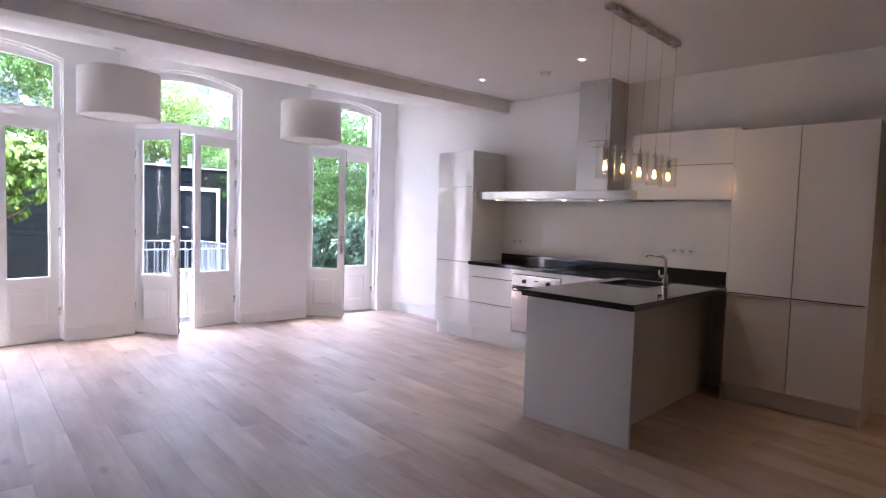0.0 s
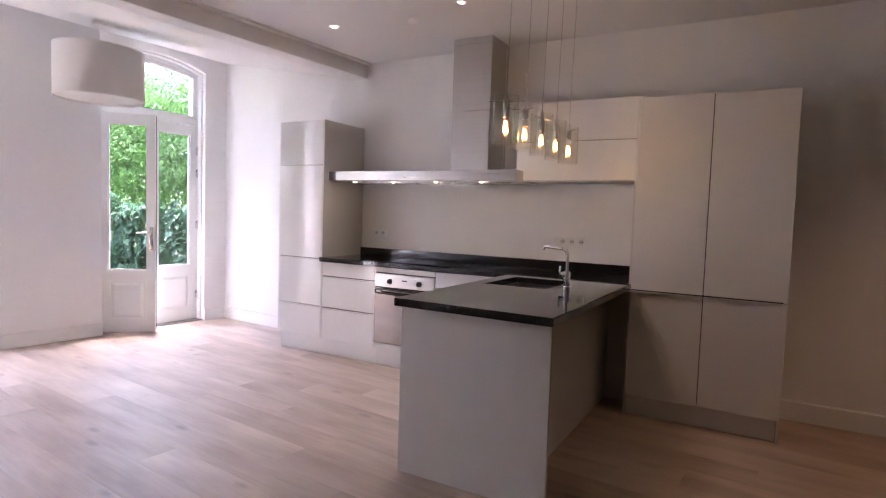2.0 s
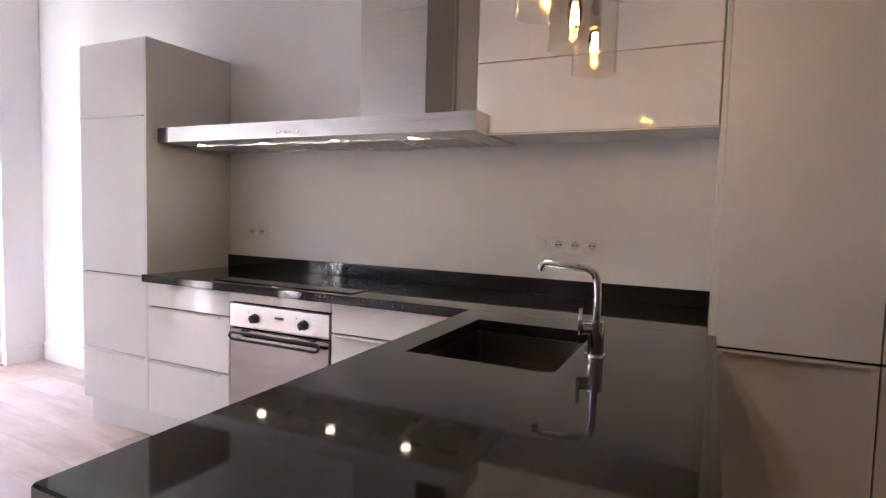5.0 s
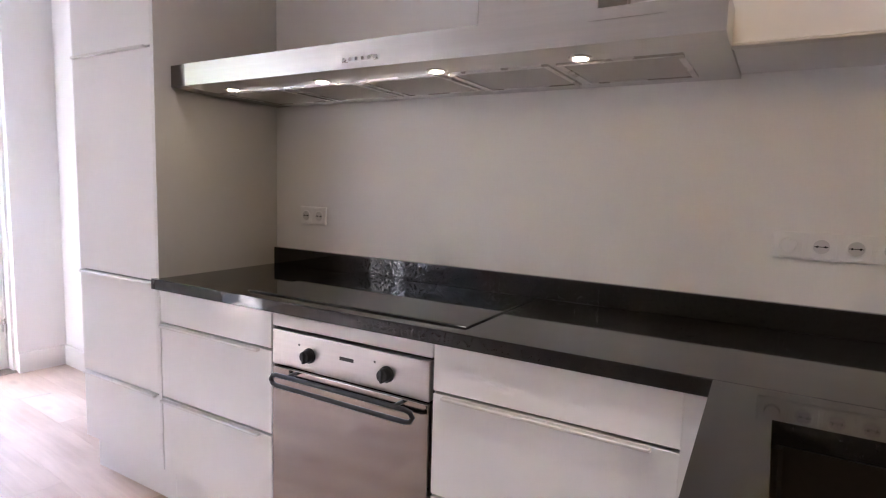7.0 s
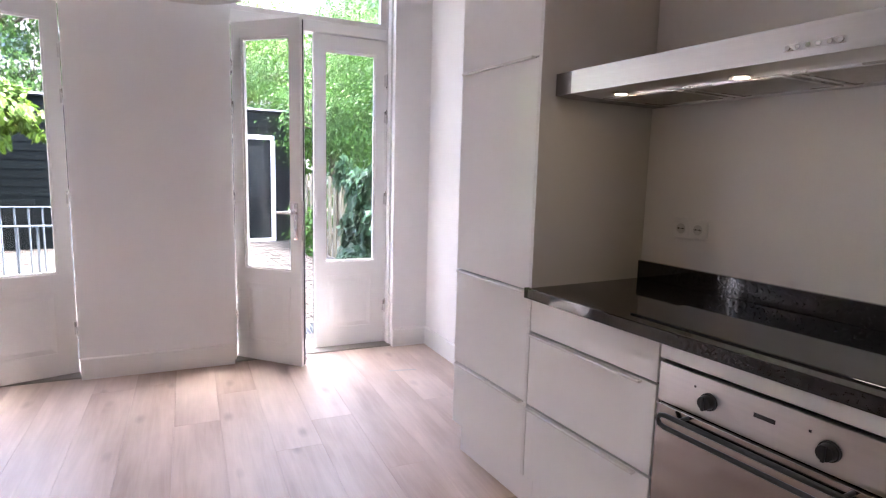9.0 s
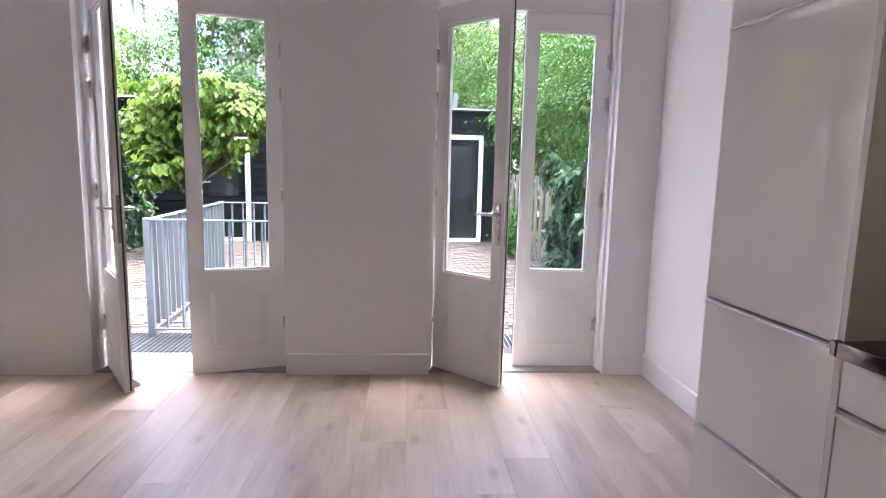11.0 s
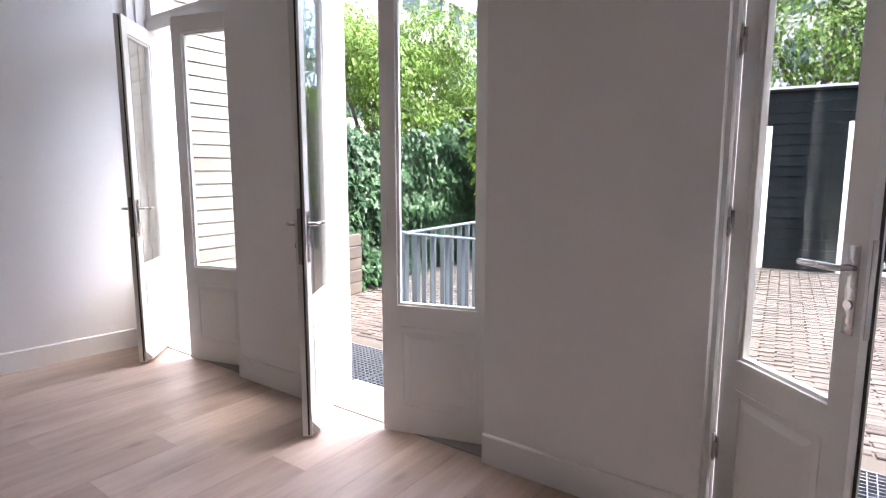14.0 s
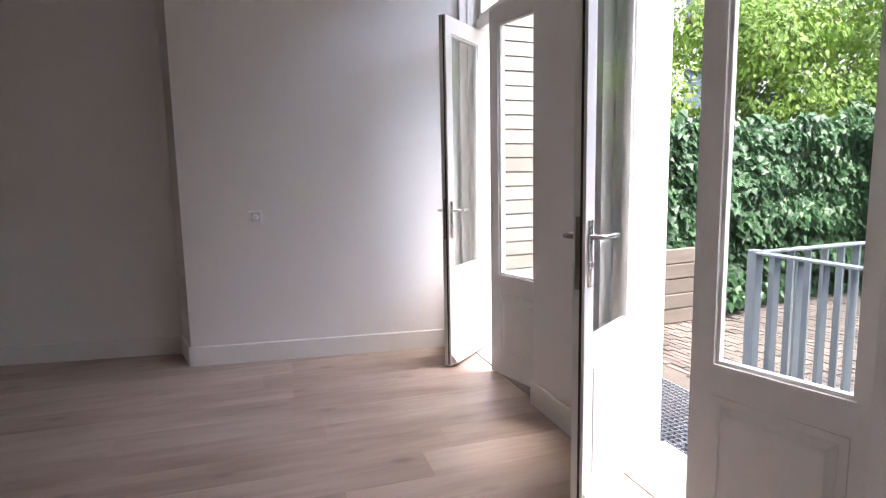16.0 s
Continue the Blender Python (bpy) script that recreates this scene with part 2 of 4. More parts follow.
pane_glass = clear_glass("window_glass", (0.955, 0.975, 0.965), 1.0)
bulb_glow = glow("warm_filament", (1.0, 0.62, 0.25), 5.2)
# amber tint stands in for the golden glow round the filament
glow_tint_glass = clear_glass("glow_tinted_bulb_glass", (1.0, 0.74, 0.36), 1.0)
spot_glow = glow("warm_spot", (1.0, 0.78, 0.48), 0.85)
ceiling_glow = glow("warm_ceiling_lens", (1.0, 0.80, 0.55), 0.25)


def shade_material():
    m, n, l, b = bsdf_material("white_lamp_fabric")
    b.inputs["Base Color"].default_value = (0.80, 0.775, 0.74, 1)
    b.inputs["Roughness"].default_value = 0.9
    tc = n.new("ShaderNodeTexCoord")
    wv = n.new("ShaderNodeTexNoise")
    wv.inputs["Scale"].default_value = 260
    l.new(tc.outputs["Object"], wv.inputs["Vector"])
    bp = n.new("ShaderNodeBump")
    bp.inputs["Strength"].default_value = 0.2
    bp.inputs["Distance"].default_value = 0.002
    l.new(wv.outputs["Fac"], bp.inputs["Height"])
    l.new(bp.outputs[0], b.inputs["Normal"])
    tl = n.new("ShaderNodeBsdfTranslucent")
    tl.inputs["Color"].default_value = (0.80, 0.74, 0.68, 1)
    mx = n.new("ShaderNodeMixShader")
    mx.inputs["Fac"].default_value = 0.3
    l.new(b.outputs[0], mx.inputs[1])
    l.new(tl.outputs[0], mx.inputs[2])
    l.new(mx.outputs[0], n["Material Output"].inputs["Surface"])
    return m


fabric = shade_material()


# ---- building helpers ----
def box_into(bm, x0, x1, y0, y1, z0, z1, bevel=0.0, seg=2):
    r = bmesh.ops.create_cube(bm, size=1.0)
    vs = r["verts"]
    for v in vs:
        v.co = Vector(((x0 + x1) / 2 + v.co.x * (x1 - x0), (y0 + y1) / 2 + v.co.y * (y1 - y0), (z0 + z1) / 2 + v.co.z * (z1 - z0)))
    if bevel:
        es = list({e for v in vs for e in v.link_edges})
        bmesh.ops.bevel(bm, geom=es, offset=bevel, segments=seg, profile=0.5, affect="EDGES")
    return vs


def box(x0, x1, y0, y1, z0, z1, bevel=0.0, seg=2):
    bm = bmesh.new()
    box_into(bm, x0, x1, y0, y1, z0, z1, bevel, seg)
    return bm


def tube_into(bm, p, q, r0, r1=None, seg=12, caps=True):
    p, q = Vector(p), Vector(q)
    m = Matrix.Translation((p + q) / 2) @ (q - p).to_track_quat("Z", "Y").to_matrix().to_4x4()
    return bmesh.ops.create_cone(bm, cap_ends=caps, segments=seg, radius1=r0, radius2=r0 if r1 is None else r1, depth=(q - p).length, matrix=m)["verts"]


def tube(p, q, r0, r1=None, seg=12):
    bm = bmesh.new()
    tube_into(bm, p, q, r0, r1, seg)
    return bm


def path_tube(points, r, seg=10):
    """A round bar bent along points."""
    bm = bmesh.new()
    pts = [Vector(p) for p in points]
    rings = []
    ref = None
    for i, p in enumerate(pts):
        d = (pts[min(i + 1, len(pts) - 1)] - pts[max(i - 1, 0)]).normalized()
        if ref is None:
            ref = d.orthogonal().normalized()
        ref = (ref - d * ref.dot(d)).normalized()
        side = d.cross(ref)
        rings.append([bm.verts.new(p + r * (math.cos(a) * ref + math.sin(a) * side)) for a in (2 * math.pi * k / seg for k in range(seg))])
    for a, b in zip(rings, rings[1:]):
        for k in range(seg):
            bm.faces.new((a[k], a[(k + 1) % seg], b[(k + 1) % seg], b[k]))
    bm.faces.new(rings[0][::-1])
    bm.faces.new(rings[-1])
    return bm


def prism_into(bm, poly, a0, a1, axis="y"):
    """Pushes a 2D outline through a thickness: axis 'y' takes (x, z) outlines, axis 'z' takes (x, y)."""
    def at(p, a):
        return (p[0], a, p[1]) if axis == "y" else (p[0], p[1], a)
    lo = [bm.verts.new(at(p, a0)) for p in poly]
    hi = [bm.verts.new(at(p, a1)) for p in poly]
    bm.faces.new(lo)
    bm.faces.new(hi[::-1])
    for i in range(len(poly)):
        j = (i + 1) % len(poly)
        bm.faces.new((lo[i], hi[i], hi[j], lo[j]))


def mesh_of(name, bm, material, smooth=False):
    bmesh.ops.recalc_face_normals(bm, faces=bm.faces)
    me = bpy.data.meshes.new(name)
    bm.to_mesh(me)
    bm.free()
    me.materials.append(material)
    if smooth:
        for p in me.polygons:
            p.use_smooth = True
        me.set_sharp_from_angle(angle=radians(38))
    return me


def part(name, bm, material, parent, label="", smooth=False, world=False):
    """One mesh under a thing or a part. world: the mesh is given in world places."""
    if world:
        off = parent.location if parent.parent is None else parent.parent.location
        bmesh.ops.translate(bm, vec=-Vector(off), verts=bm.verts)
    ob = new(name, mesh_of(name, bm, material, smooth))
    ob.parent = parent
    if label:
        tagged(ob, label)
    return ob


def thing(name, m, label, category, group="", kind=""):
    ob = new(name)
    ob.empty_display_size = 0.1
    ob.matrix_basis = m
    return tagged(ob, label, category, group, kind)


def single(name, bm, material, label, category, kind="", group="", m=None, smooth=False):
    ob = new(name, mesh_of(name, bm, material, smooth))
    if m is not None:
        ob.matrix_basis = m
    return tagged(ob, label, category, group, kind)


# ---- plan ----
CEIL = 2.79                      # kitchen ceiling
WALL_X = 4.447                   # kitchen wall
FRONT = 3.865                    # cabinet fronts
SKEW = radians(-5.14)            # the garden wall is not square to the kitchen wall
CORNER = Vector((4.55, 6.22, 0))
GARDEN_WALL = Matrix.Translation(CORNER) @ Matrix.Rotation(SKEW, 4, "Z")   # local x along the wall, local y outwards
OPENINGS = ((-5.24, -4.10), (-3.46, -2.292), (-1.402, -0.275))
SPRING, CROWN = 2.86, 2.96
WALL_T = 0.34
ROOM_BACK = -4.6


def arch(u0, u1, spring, crown, steps=16):
    """Points of a shallow arch from u1 to u0."""
    half, rise = (u1 - u0) / 2, crown - spring
    rad = (half * half + rise * rise) / (2 * rise)
    mid = (u0 + u1) / 2
    out = []
    for i in range(steps + 1):
        x = half - 2 * half * i / steps
        out.append((mid + x, crown - rad + math.sqrt(rad * rad - x * x)))
    return out


def rect_outline(x0, x1, z0, z1):
    return [(x0, z0), (x1, z0), (x1, z1), (x0, z1)]


# floor slab, ceilings and walls
single("floor", box(-3.4, WALL_X + 0.4, ROOM_BACK - 0.3, 6.9, -0.3, -0.021), dark_gap, "subfloor under the oak planks of the room", "floor", "structure")
bm = bmesh.new()
prism_into(bm, [(-3.4, ROOM_BACK - 0.3), (WALL_X + 0.3, ROOM_BACK - 0.3), (WALL_X + 0.3, 4.128), (-3.4, 4.861)], CEIL, CEIL + 0.25, "z")
single("ceiling", bm, ceiling_paint,
       "flat white plastered ceiling over the kitchen", "ceiling", "structure")

bm = bmesh.new()
prism_into(bm, [(0.3, -0.02), (-5.6, -0.02), (-5.6, 0.1), (0.3, 0.1)], 3.035, 3.3, "z")
verts = [(0.4, -2.0, 2.66), (-6.8, -2.0, 2.66), (-6.8, 0.05, 3.045), (0.4, 0.05, 3.045)]
lo = [bm.verts.new(v) for v in verts]
hi = [bm.verts.new((v[0], v[1], v[2] + 0.2)) for v in verts]
bm.faces.new(lo)
bm.faces.new(hi[::-1])
for i in range(4):
    bm.faces.new((lo[i], hi[i], hi[(i + 1) % 4], lo[(i + 1) % 4]))
bay = single("ceiling_bay", bm, ceiling_paint, "white ceiling rising towards the garden doors", "ceiling", "structure", m=GARDEN_WALL)

bm = bmesh.new()
box_into(bm, -6.8, 0.3, -2.16, -1.99, 2.65, 2.95, 0.006)
single("ceiling_beam", bm, ceiling_paint, "white plastered beam across the ceiling", "beam", "structure", m=GARDEN_WALL)
single("trim_beam", box(-6.8, 0.3, -2.225, -2.161, CEIL - 0.012, CEIL + 0.02, 0.004), ceiling_paint, "thin white moulding along the beam", "trim", "structure", m=GARDEN_WALL)

bm = bmesh.new()
prism_into(bm, [(WALL_X, ROOM_BACK - 0.3), (WALL_X, 4.5), (4.552, 6.22), (4.60, 6.9), (4.95, 6.9), (4.95, ROOM_BACK - 0.3)], -0.02, 3.35, "z")
single("wall_kitchen", bm, wall_paint, "smooth white plastered kitchen wall", "wall", "structure")

bm = bmesh.new()
cuts = [-6.6] + [u for o in OPENINGS for u in o] + [0.25]
for a, b in zip(cuts[0::2], cuts[1::2]):
    prism_into(bm, [(a, -0.3), (b, -0.3), (b, -0.022), (b, SPRING), (b, 3.4), (a, 3.4), (a, SPRING), (a, -0.022)], 0, WALL_T)
for a, b in OPENINGS:
    prism_into(bm, [(a, 3.4), (b, 3.4)] + arch(a, b, SPRING, CROWN), 0, WALL_T)
    prism_into(bm, [(a, -0.3), (b, -0.3), (b, -0.022), (a, -0.022)], 0, WALL_T)
bmesh.ops.remove_doubles(bm, verts=bm.verts, dist=0.0005)
single("wall_garden", bm, wall_paint, "white plastered wall with three arched garden door openings", "wall", "structure", m=GARDEN_WALL)

LEFT = [(-0.70, 6.95), (-0.715, 6.62), (-1.07, 4.811), (-1.43, 4.75), (-1.69, 3.6), (-3.2, ROOM_BACK - 0.3)]
bm = bmesh.new()
prism_into(bm, LEFT + [(-3.4, ROOM_BACK - 0.3), (-3.4, 6.9)], -0.02, 3.35, "z")
single("wall_left", bm, wall_paint, "smooth white wall that steps back from the garden end", "wall", "structure")
single("wall_back", box(-3.4, WALL_X + 0.3, ROOM_BACK - 0.3, ROOM_BACK, -0.02, 3.2), wall_paint, "plain white wall behind the viewer", "wall", "structure")


def skirting(name, pts, h=0.135, t=0.016):
    """A skirting board along a line of floor points; the room lies to the left of the line."""
    bm = bmesh.new()
    for (x0, y0), (x1, y1) in zip(pts, pts[1:]):
        d = Vector((x1 - x0, y1 - y0, 0))
        n = Vector((-d.y, d.x, 0)).normalized()
        a, b = Vector((x0, y0, 0)), Vector((x1, y1, 0))
        prof = [(0, 0), (t, 0), (t, h - 0.006), (t - 0.006, h), (0, h)]
        ra = [bm.verts.new(a + n * p[0] + Vector((0, 0, p[1]))) for p in prof]
        rb = [bm.verts.new(b + n * p[0] + Vector((0, 0, p[1]))) for p in prof]
        bm.faces.new(ra)
        bm.faces.new(rb[::-1])
        for i in range(5):
            bm.faces.new((ra[i], rb[i], rb[(i + 1) % 5], ra[(i + 1) % 5]))
    return single(name, bm, trim_paint, "white painted skirting board", "skirting", "structure")


def on_wall(u, d=0.0, z=0.0):
    return GARDEN_WALL @ Vector((u, d, z))


def xy(v):
    return (v.x, v.y)


skirting("baseboard_pier", [xy(on_wall(OPENINGS[2][0])), xy(on_wall(OPENINGS[1][1]))])
skirting("baseboard_pier", [xy(on_wall(OPENINGS[1][0])), xy(on_wall(OPENINGS[0][1]))])
skirting("baseboard_corner", [xy(on_wall(0.0)), xy(on_wall(-0.275))])
skirting("baseboard_kitchen_end", [(4.438, 4.62), (4.552, 6.22)])
skirting("baseboard_kitchen", [(WALL_X, ROOM_BACK), (WALL_X, 0.42)])
skirting("baseboard_left", [LEFT[1], LEFT[2], LEFT[3], LEFT[4], LEFT[5]])


# ---- garden doors ----
LEAF_TOP, GLASS_LO, GLASS_HI = 2.258, 0.652, 2.155
PLANE = 0.12


def ring_into(bm, outer, inner, a0, a1):
    """A flat ring between two outlines of equal length in (x, z), from depth a0 to a1."""
    n = len(outer)
    o0 = [bm.verts.new((p[0], a0, p[1])) for p in outer]
    o1 = [bm.verts.new((p[0], a1, p[1])) for p in outer]
    i0 = [bm.verts.new((p[0], a0, p[1])) for p in inner]
    i1 = [bm.verts.new((p[0], a1, p[1])) for p in inner]
    for k in range(n):
        j = (k + 1) % n
        for q in ((o0[k], o0[j], i0[j], i0[k]), (o1[k], i1[k], i1[j], o1[j]), (o0[k], o1[k], o1[j], o0[j]), (i0[k], i0[j], i1[j], i1[k])):
            bm.faces.new(q)


def rect(x0, x1, z0, z1):
    return [(x0, z0), (x1, z0), (x1, z1), (x0, z1)]


def door_leaf(parent, width, side, angle, hinge_u, active):
    """A glazed leaf hung at hinge_u. side: 1 hangs at its left, -1 at its right; angle: how far it stands open."""
    s = side
    bm = bmesh.new()
    st = 0.078
    x0, x1 = sorted((0.004 * s, width * s))
    zb, zt = 0.012, LEAF_TOP
    ring_into(bm, rect(x0, x1, zb, zt), rect(x0 + st, x1 - st, GLASS_LO, GLASS_HI), 0, 0.046)
    # bead round the glass and raised panel below
    ring_into(bm, rect(x0 + st - 0.001, x1 - st + 0.001, GLASS_LO - 0.001, GLASS_HI + 0.001), rect(x0 + st + 0.012, x1 - st - 0.012, GLASS_LO + 0.012, GLASS_HI - 0.012), 0.012, 0.036)
    leaf = part("door_leaf", bm, door_paint, parent)
    leaf.matrix_basis = pose(hinge_u, PLANE, 0, 0, 0, -angle * s)
    bm = bmesh.new()
    p0, p1, q0, q1 = x0 + 0.085, x1 - 0.085, 0.135, 0.55
    for y, t in ((-0.004, 0.0), (0.046, 0.050)):
        ring_into(bm, rect(p0, p1, q0, q1), rect(p0 + 0.022, p1 - 0.022, q0 + 0.022, q1 - 0.022), y, t)
    prism = rect(p0 + 0.05, p1 - 0.05, q0 + 0.05, q1 - 0.05)
    for a, b, c in ((-0.006, 0.0, 1), (0.052, 0.046, -1)):
        f = [bm.verts.new((p[0], a, p[1])) for p in rect(p0 + 0.055, p1 - 0.055, q0 + 0.055, q1 - 0.055)]
        g = [bm.verts.new((p[0], b, p[1])) for p in rect(p0 + 0.026, p1 - 0.026, q0 + 0.026, q1 - 0.026)]
        bm.faces.new(f)
        for k in range(4):
            j = (k + 1) % 4
            bm.faces.new((f[k], f[j], g[j], g[k]))
    part("raised_panel", bm, door_paint, leaf)
    pane = part("pane", box(x0 + st + 0.003, x1 - st - 0.003, 0.021, 0.027, GLASS_LO + 0.003, GLASS_HI - 0.003), pane_glass, leaf, "clear glass pane")
    pane.visible_shadow = False
    # weather bar outside, dark seal along the closing edge
    bm = bmesh.new()
    prism_into(bm, [(0.046, 0.03), (0.082, 0.03), (0.082, 0.05), (0.046, 0.085)], x0 + 0.01, x1 - 0.01, "y")
    for v in bm.verts:
        v.co = Vector((v.co.y, v.co.x, v.co.z))
    part("weather_bar", bm, door_paint, leaf)
    e = x1 if s > 0 else x0
    part("edge_seal", box(*sorted((e - 0.001 * s, e + 0.004 * s)), 0.027, 0.035, 0.02, LEAF_TOP - 0.01), rubber, leaf, "dark rubber seal strip")
    hx = x0 - 0.004 if s > 0 else x1 + 0.004
    for z in (0.30, 1.12, 1.72, 1.98):
        bm = bmesh.new()
        tube_into(bm, (hx, -0.007, z - 0.045), (hx, -0.007, z + 0.045), 0.0075)
        tube_into(bm, (hx, -0.007, z + 0.045), (hx, -0.007, z + 0.056), 0.0055, 0.002)
        tube_into(bm, (hx, -0.007, z - 0.056), (hx, -0.007, z - 0.045), 0.002, 0.0055)
        box_into(bm, hx - 0.018, hx + 0.018, -0.003, 0.001, z - 0.04, z + 0.04)
        part("hinge", bm, steel_flat, leaf, "steel butt hinge", smooth=True)
    if active:
        cx = e - 0.036 * s
        for y, o in ((0.0, -1), (0.046, 1)):
            bm = bmesh.new()
            ya, yb = sorted((y, y + 0.007 * o))
            box_into(bm, cx - 0.017, cx + 0.017, ya, yb, 0.865, 1.105, 0.003)
            tube_into(bm, (cx, y, 0.945), (cx, y + 0.012 * o, 0.945), 0.013)
            part("handle_plate", bm, steel_flat, leaf, "long satin steel handle plate", smooth=True)
            pts = [(cx, y, 1.045), (cx, y + 0.04 * o, 1.045), (cx - 0.006 * s, y + 0.05 * o, 1.045), (cx - 0.02 * s, y + 0.053 * o, 1.045), (cx - 0.125 * s, y + 0.053 * o, 1.043)]
            part("door_handle", path_tube(pts, 0.0095), steel_flat, leaf, "satin steel lever handle", smooth=True)
        part("lock_plate", box(*sorted((e, e + 0.003 * s)), 0.010, 0.034, 0.86, 1.12), steel_flat, leaf, "steel lock face plate")
    else:
        cx = e - 0.018 * s
        bm = bmesh.new()
        box_into(bm, cx - 0.008, cx + 0.008, -0.006, 0.0, 0.99, 1.11, 0.002)
        part("bolt_lever", bm, socket_white, leaf, "white flush bolt lever", smooth=True)
    return leaf


def garden_door(name, u0, u1, left_angle, right_angle, label):
    root = thing(name, GARDEN_WALL.copy(), label, "door", kind="structure")
    f = 0.026
    mid = (u0 + u1) / 2
    fy0, fy1 = PLANE + 0.002, PLANE + 0.085
    bm = bmesh.new()
    outer = [(u0, 0.0), (u1, 0.0)] + arch(u0, u1, SPRING, CROWN)
    inner = [(u0 + f, 0.0), (u1 - f, 0.0)] + arch(u0 + f, u1 - f, SPRING - 0.03, CROWN - f - 0.028)
    ring_into(bm, outer, inner, fy0, fy1)
    part("door_frame", bm, trim_paint, root)
    # inner architrave in the reveal
    bm = bmesh.new()
    inner2 = [(u0 + 0.016, 0.0), (u1 - 0.016, 0.0)] + arch(u0 + 0.016, u1 - 0.016, SPRING - 0.016, CROWN - 0.018)
    ring_into(bm, outer, inner2, 0.055, fy0)
    part("reveal_lining", bm, trim_paint, root)
    part("transom_bar", box(u0 + f, u1 - f, fy0 - 0.012, fy1, LEAF_TOP + 0.006, LEAF_TOP + 0.085, 0.006), trim_paint, root)
    lo, bead = LEAF_TOP + 0.085, 0.045
    a = arch(u0 + f, u1 - f, SPRING - 0.03, CROWN - f - 0.028)
    b = arch(u0 + f + bead, u1 - f - bead, SPRING - 0.055, CROWN - f - 0.028 - bead)
    bm = bmesh.new()
    ring_into(bm, [(u0 + f, lo), (u1 - f, lo)] + a, [(u0 + f + bead, lo + 0.035), (u1 - f - bead, lo + 0.035)] + b, fy0 + 0.012, fy1 - 0.02)
    part("transom_sash", bm, door_paint, root)
    bm = bmesh.new()
    prism_into(bm, [(u0 + f + bead - 0.004, lo + 0.031), (u1 - f - bead + 0.004, lo + 0.031)] + arch(u0 + f + bead - 0.004, u1 - f - bead + 0.004, SPRING - 0.052, CROWN - f - 0.024 - bead), fy0 + 0.026, fy0 + 0.032)
    pane = part("transom_pane", bm, pane_glass, root, "clear glass arched fanlight pane")
    pane.visible_shadow = False
    part("threshold", box(u0 + 0.001, u1 - 0.001, 0.02, WALL_T + 0.03, -0.02, 0.009, 0.003), worn_sill, root, "worn pale wooden threshold")
    w = mid - u0 - f - 0.002
    door_leaf(root, w, 1, left_angle, u0 + f, True)
    door_leaf(root, w, -1, right_angle, u1 - f, False)
    return root


garden_door("door_1", *OPENINGS[0], 47, 15, "white glazed double garden door standing open by the left wall")
garden_door("door_2", *OPENINGS[1], 55, 17, "white glazed double garden door with one leaf wide open")
garden_door("door_3", *OPENINGS[2], 45, 0, "white glazed double garden door, one leaf half open, one shut")


# ---- kitchen ----
def handle_into(bm, y0, y1, z):
    """A thin lip handle along a front's top edge."""
    box_into(bm, FRONT - 0.020, FRONT - 0.0005, y0, y1, z - 0.013, z - 0.004, 0.002, 1)


def kitchen_front(root, name, y0, y1, z0, z1, handle=None, hy=None):
    """One lacquered front; handle: at which height its lip handle runs."""
    g = 0.0015
    d = part(name, box(FRONT, FRONT + 0.019, y0 + g, y1 - g, z0 + g, z1 - g, 0.0018, 1), lacquer, root, world=True)
    if handle is not None:
        bm = bmesh.new()
        a, b = hy if hy else (y0 + 0.03, y1 - 0.03)
        handle_into(bm, a, b, handle)
        part("handle", bm, aluminium, d, "slim satin steel lip handle", world=True)
    return d


def cabinet(name, y0, y1, z1, label, group=""):
    root = thing(name, pose(FRONT, (y0 + y1) / 2, 0), label, "cabinet", group)
    part("body", box(FRONT + 0.021, WALL_X - 0.003, y0 + 0.001, y1 - 0.001, 0.155, z1), carcass, root, world=True)
    # thin dark sheet added so the seams between fronts look deep and shaded
    part("seam_shade", box(FRONT + 0.0196, FRONT + 0.0206, y0 + 0.003, y1 - 0.003, 0.158, z1 - 0.002), dark_gap, root, "dark sheet that paints the shade in the gaps between fronts", world=True)
    part("plinth", box(FRONT + 0.05, FRONT + 0.066, y0 + 0.001, y1 - 0.001, 0.0, 0.155), lacquer, root, world=True)
    return root


TALL = 2.16
DOOR_LO = 0.158
unit = cabinet("tall_cabinet", 4.09, 4.625, TALL, "tall gloss white cabinet with four stacked fronts beside the hob")
kitchen_front(unit, "door", 4.09, 4.625, 1.755, TALL, 1.760, (4.11, 4.60))
kitchen_front(unit, "door", 4.09, 4.625, 0.895, 1.752)
kitchen_front(unit, "drawer", 4.09, 4.625, 0.455, 0.892, 0.896, (4.10, 4.60))
kitchen_front(unit, "drawer", 4.09, 4.625, DOOR_LO, 0.452, 0.458, (4.10, 4.60))
part("plinth", box(FRONT + 0.0495, FRONT + 0.0665, 4.0712, 4.0908, 0.0, 0.1545), lacquer, unit, world=True)
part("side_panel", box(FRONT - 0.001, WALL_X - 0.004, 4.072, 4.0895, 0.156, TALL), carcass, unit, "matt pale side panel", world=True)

unit = cabinet("drawer_cabinet", 3.478, 4.071, 0.868, "gloss white drawer unit with three drawers under the worktop", "base units")
kitchen_front(unit, "drawer", 3.478, 4.071, 0.742, 0.868)
kitchen_front(unit, "drawer", 3.478, 4.071, 0.452, 0.737, 0.740, (3.53, 4.06))
kitchen_front(unit, "drawer", 3.478, 4.071, DOOR_LO, 0.447, 0.450, (3.53, 4.06))

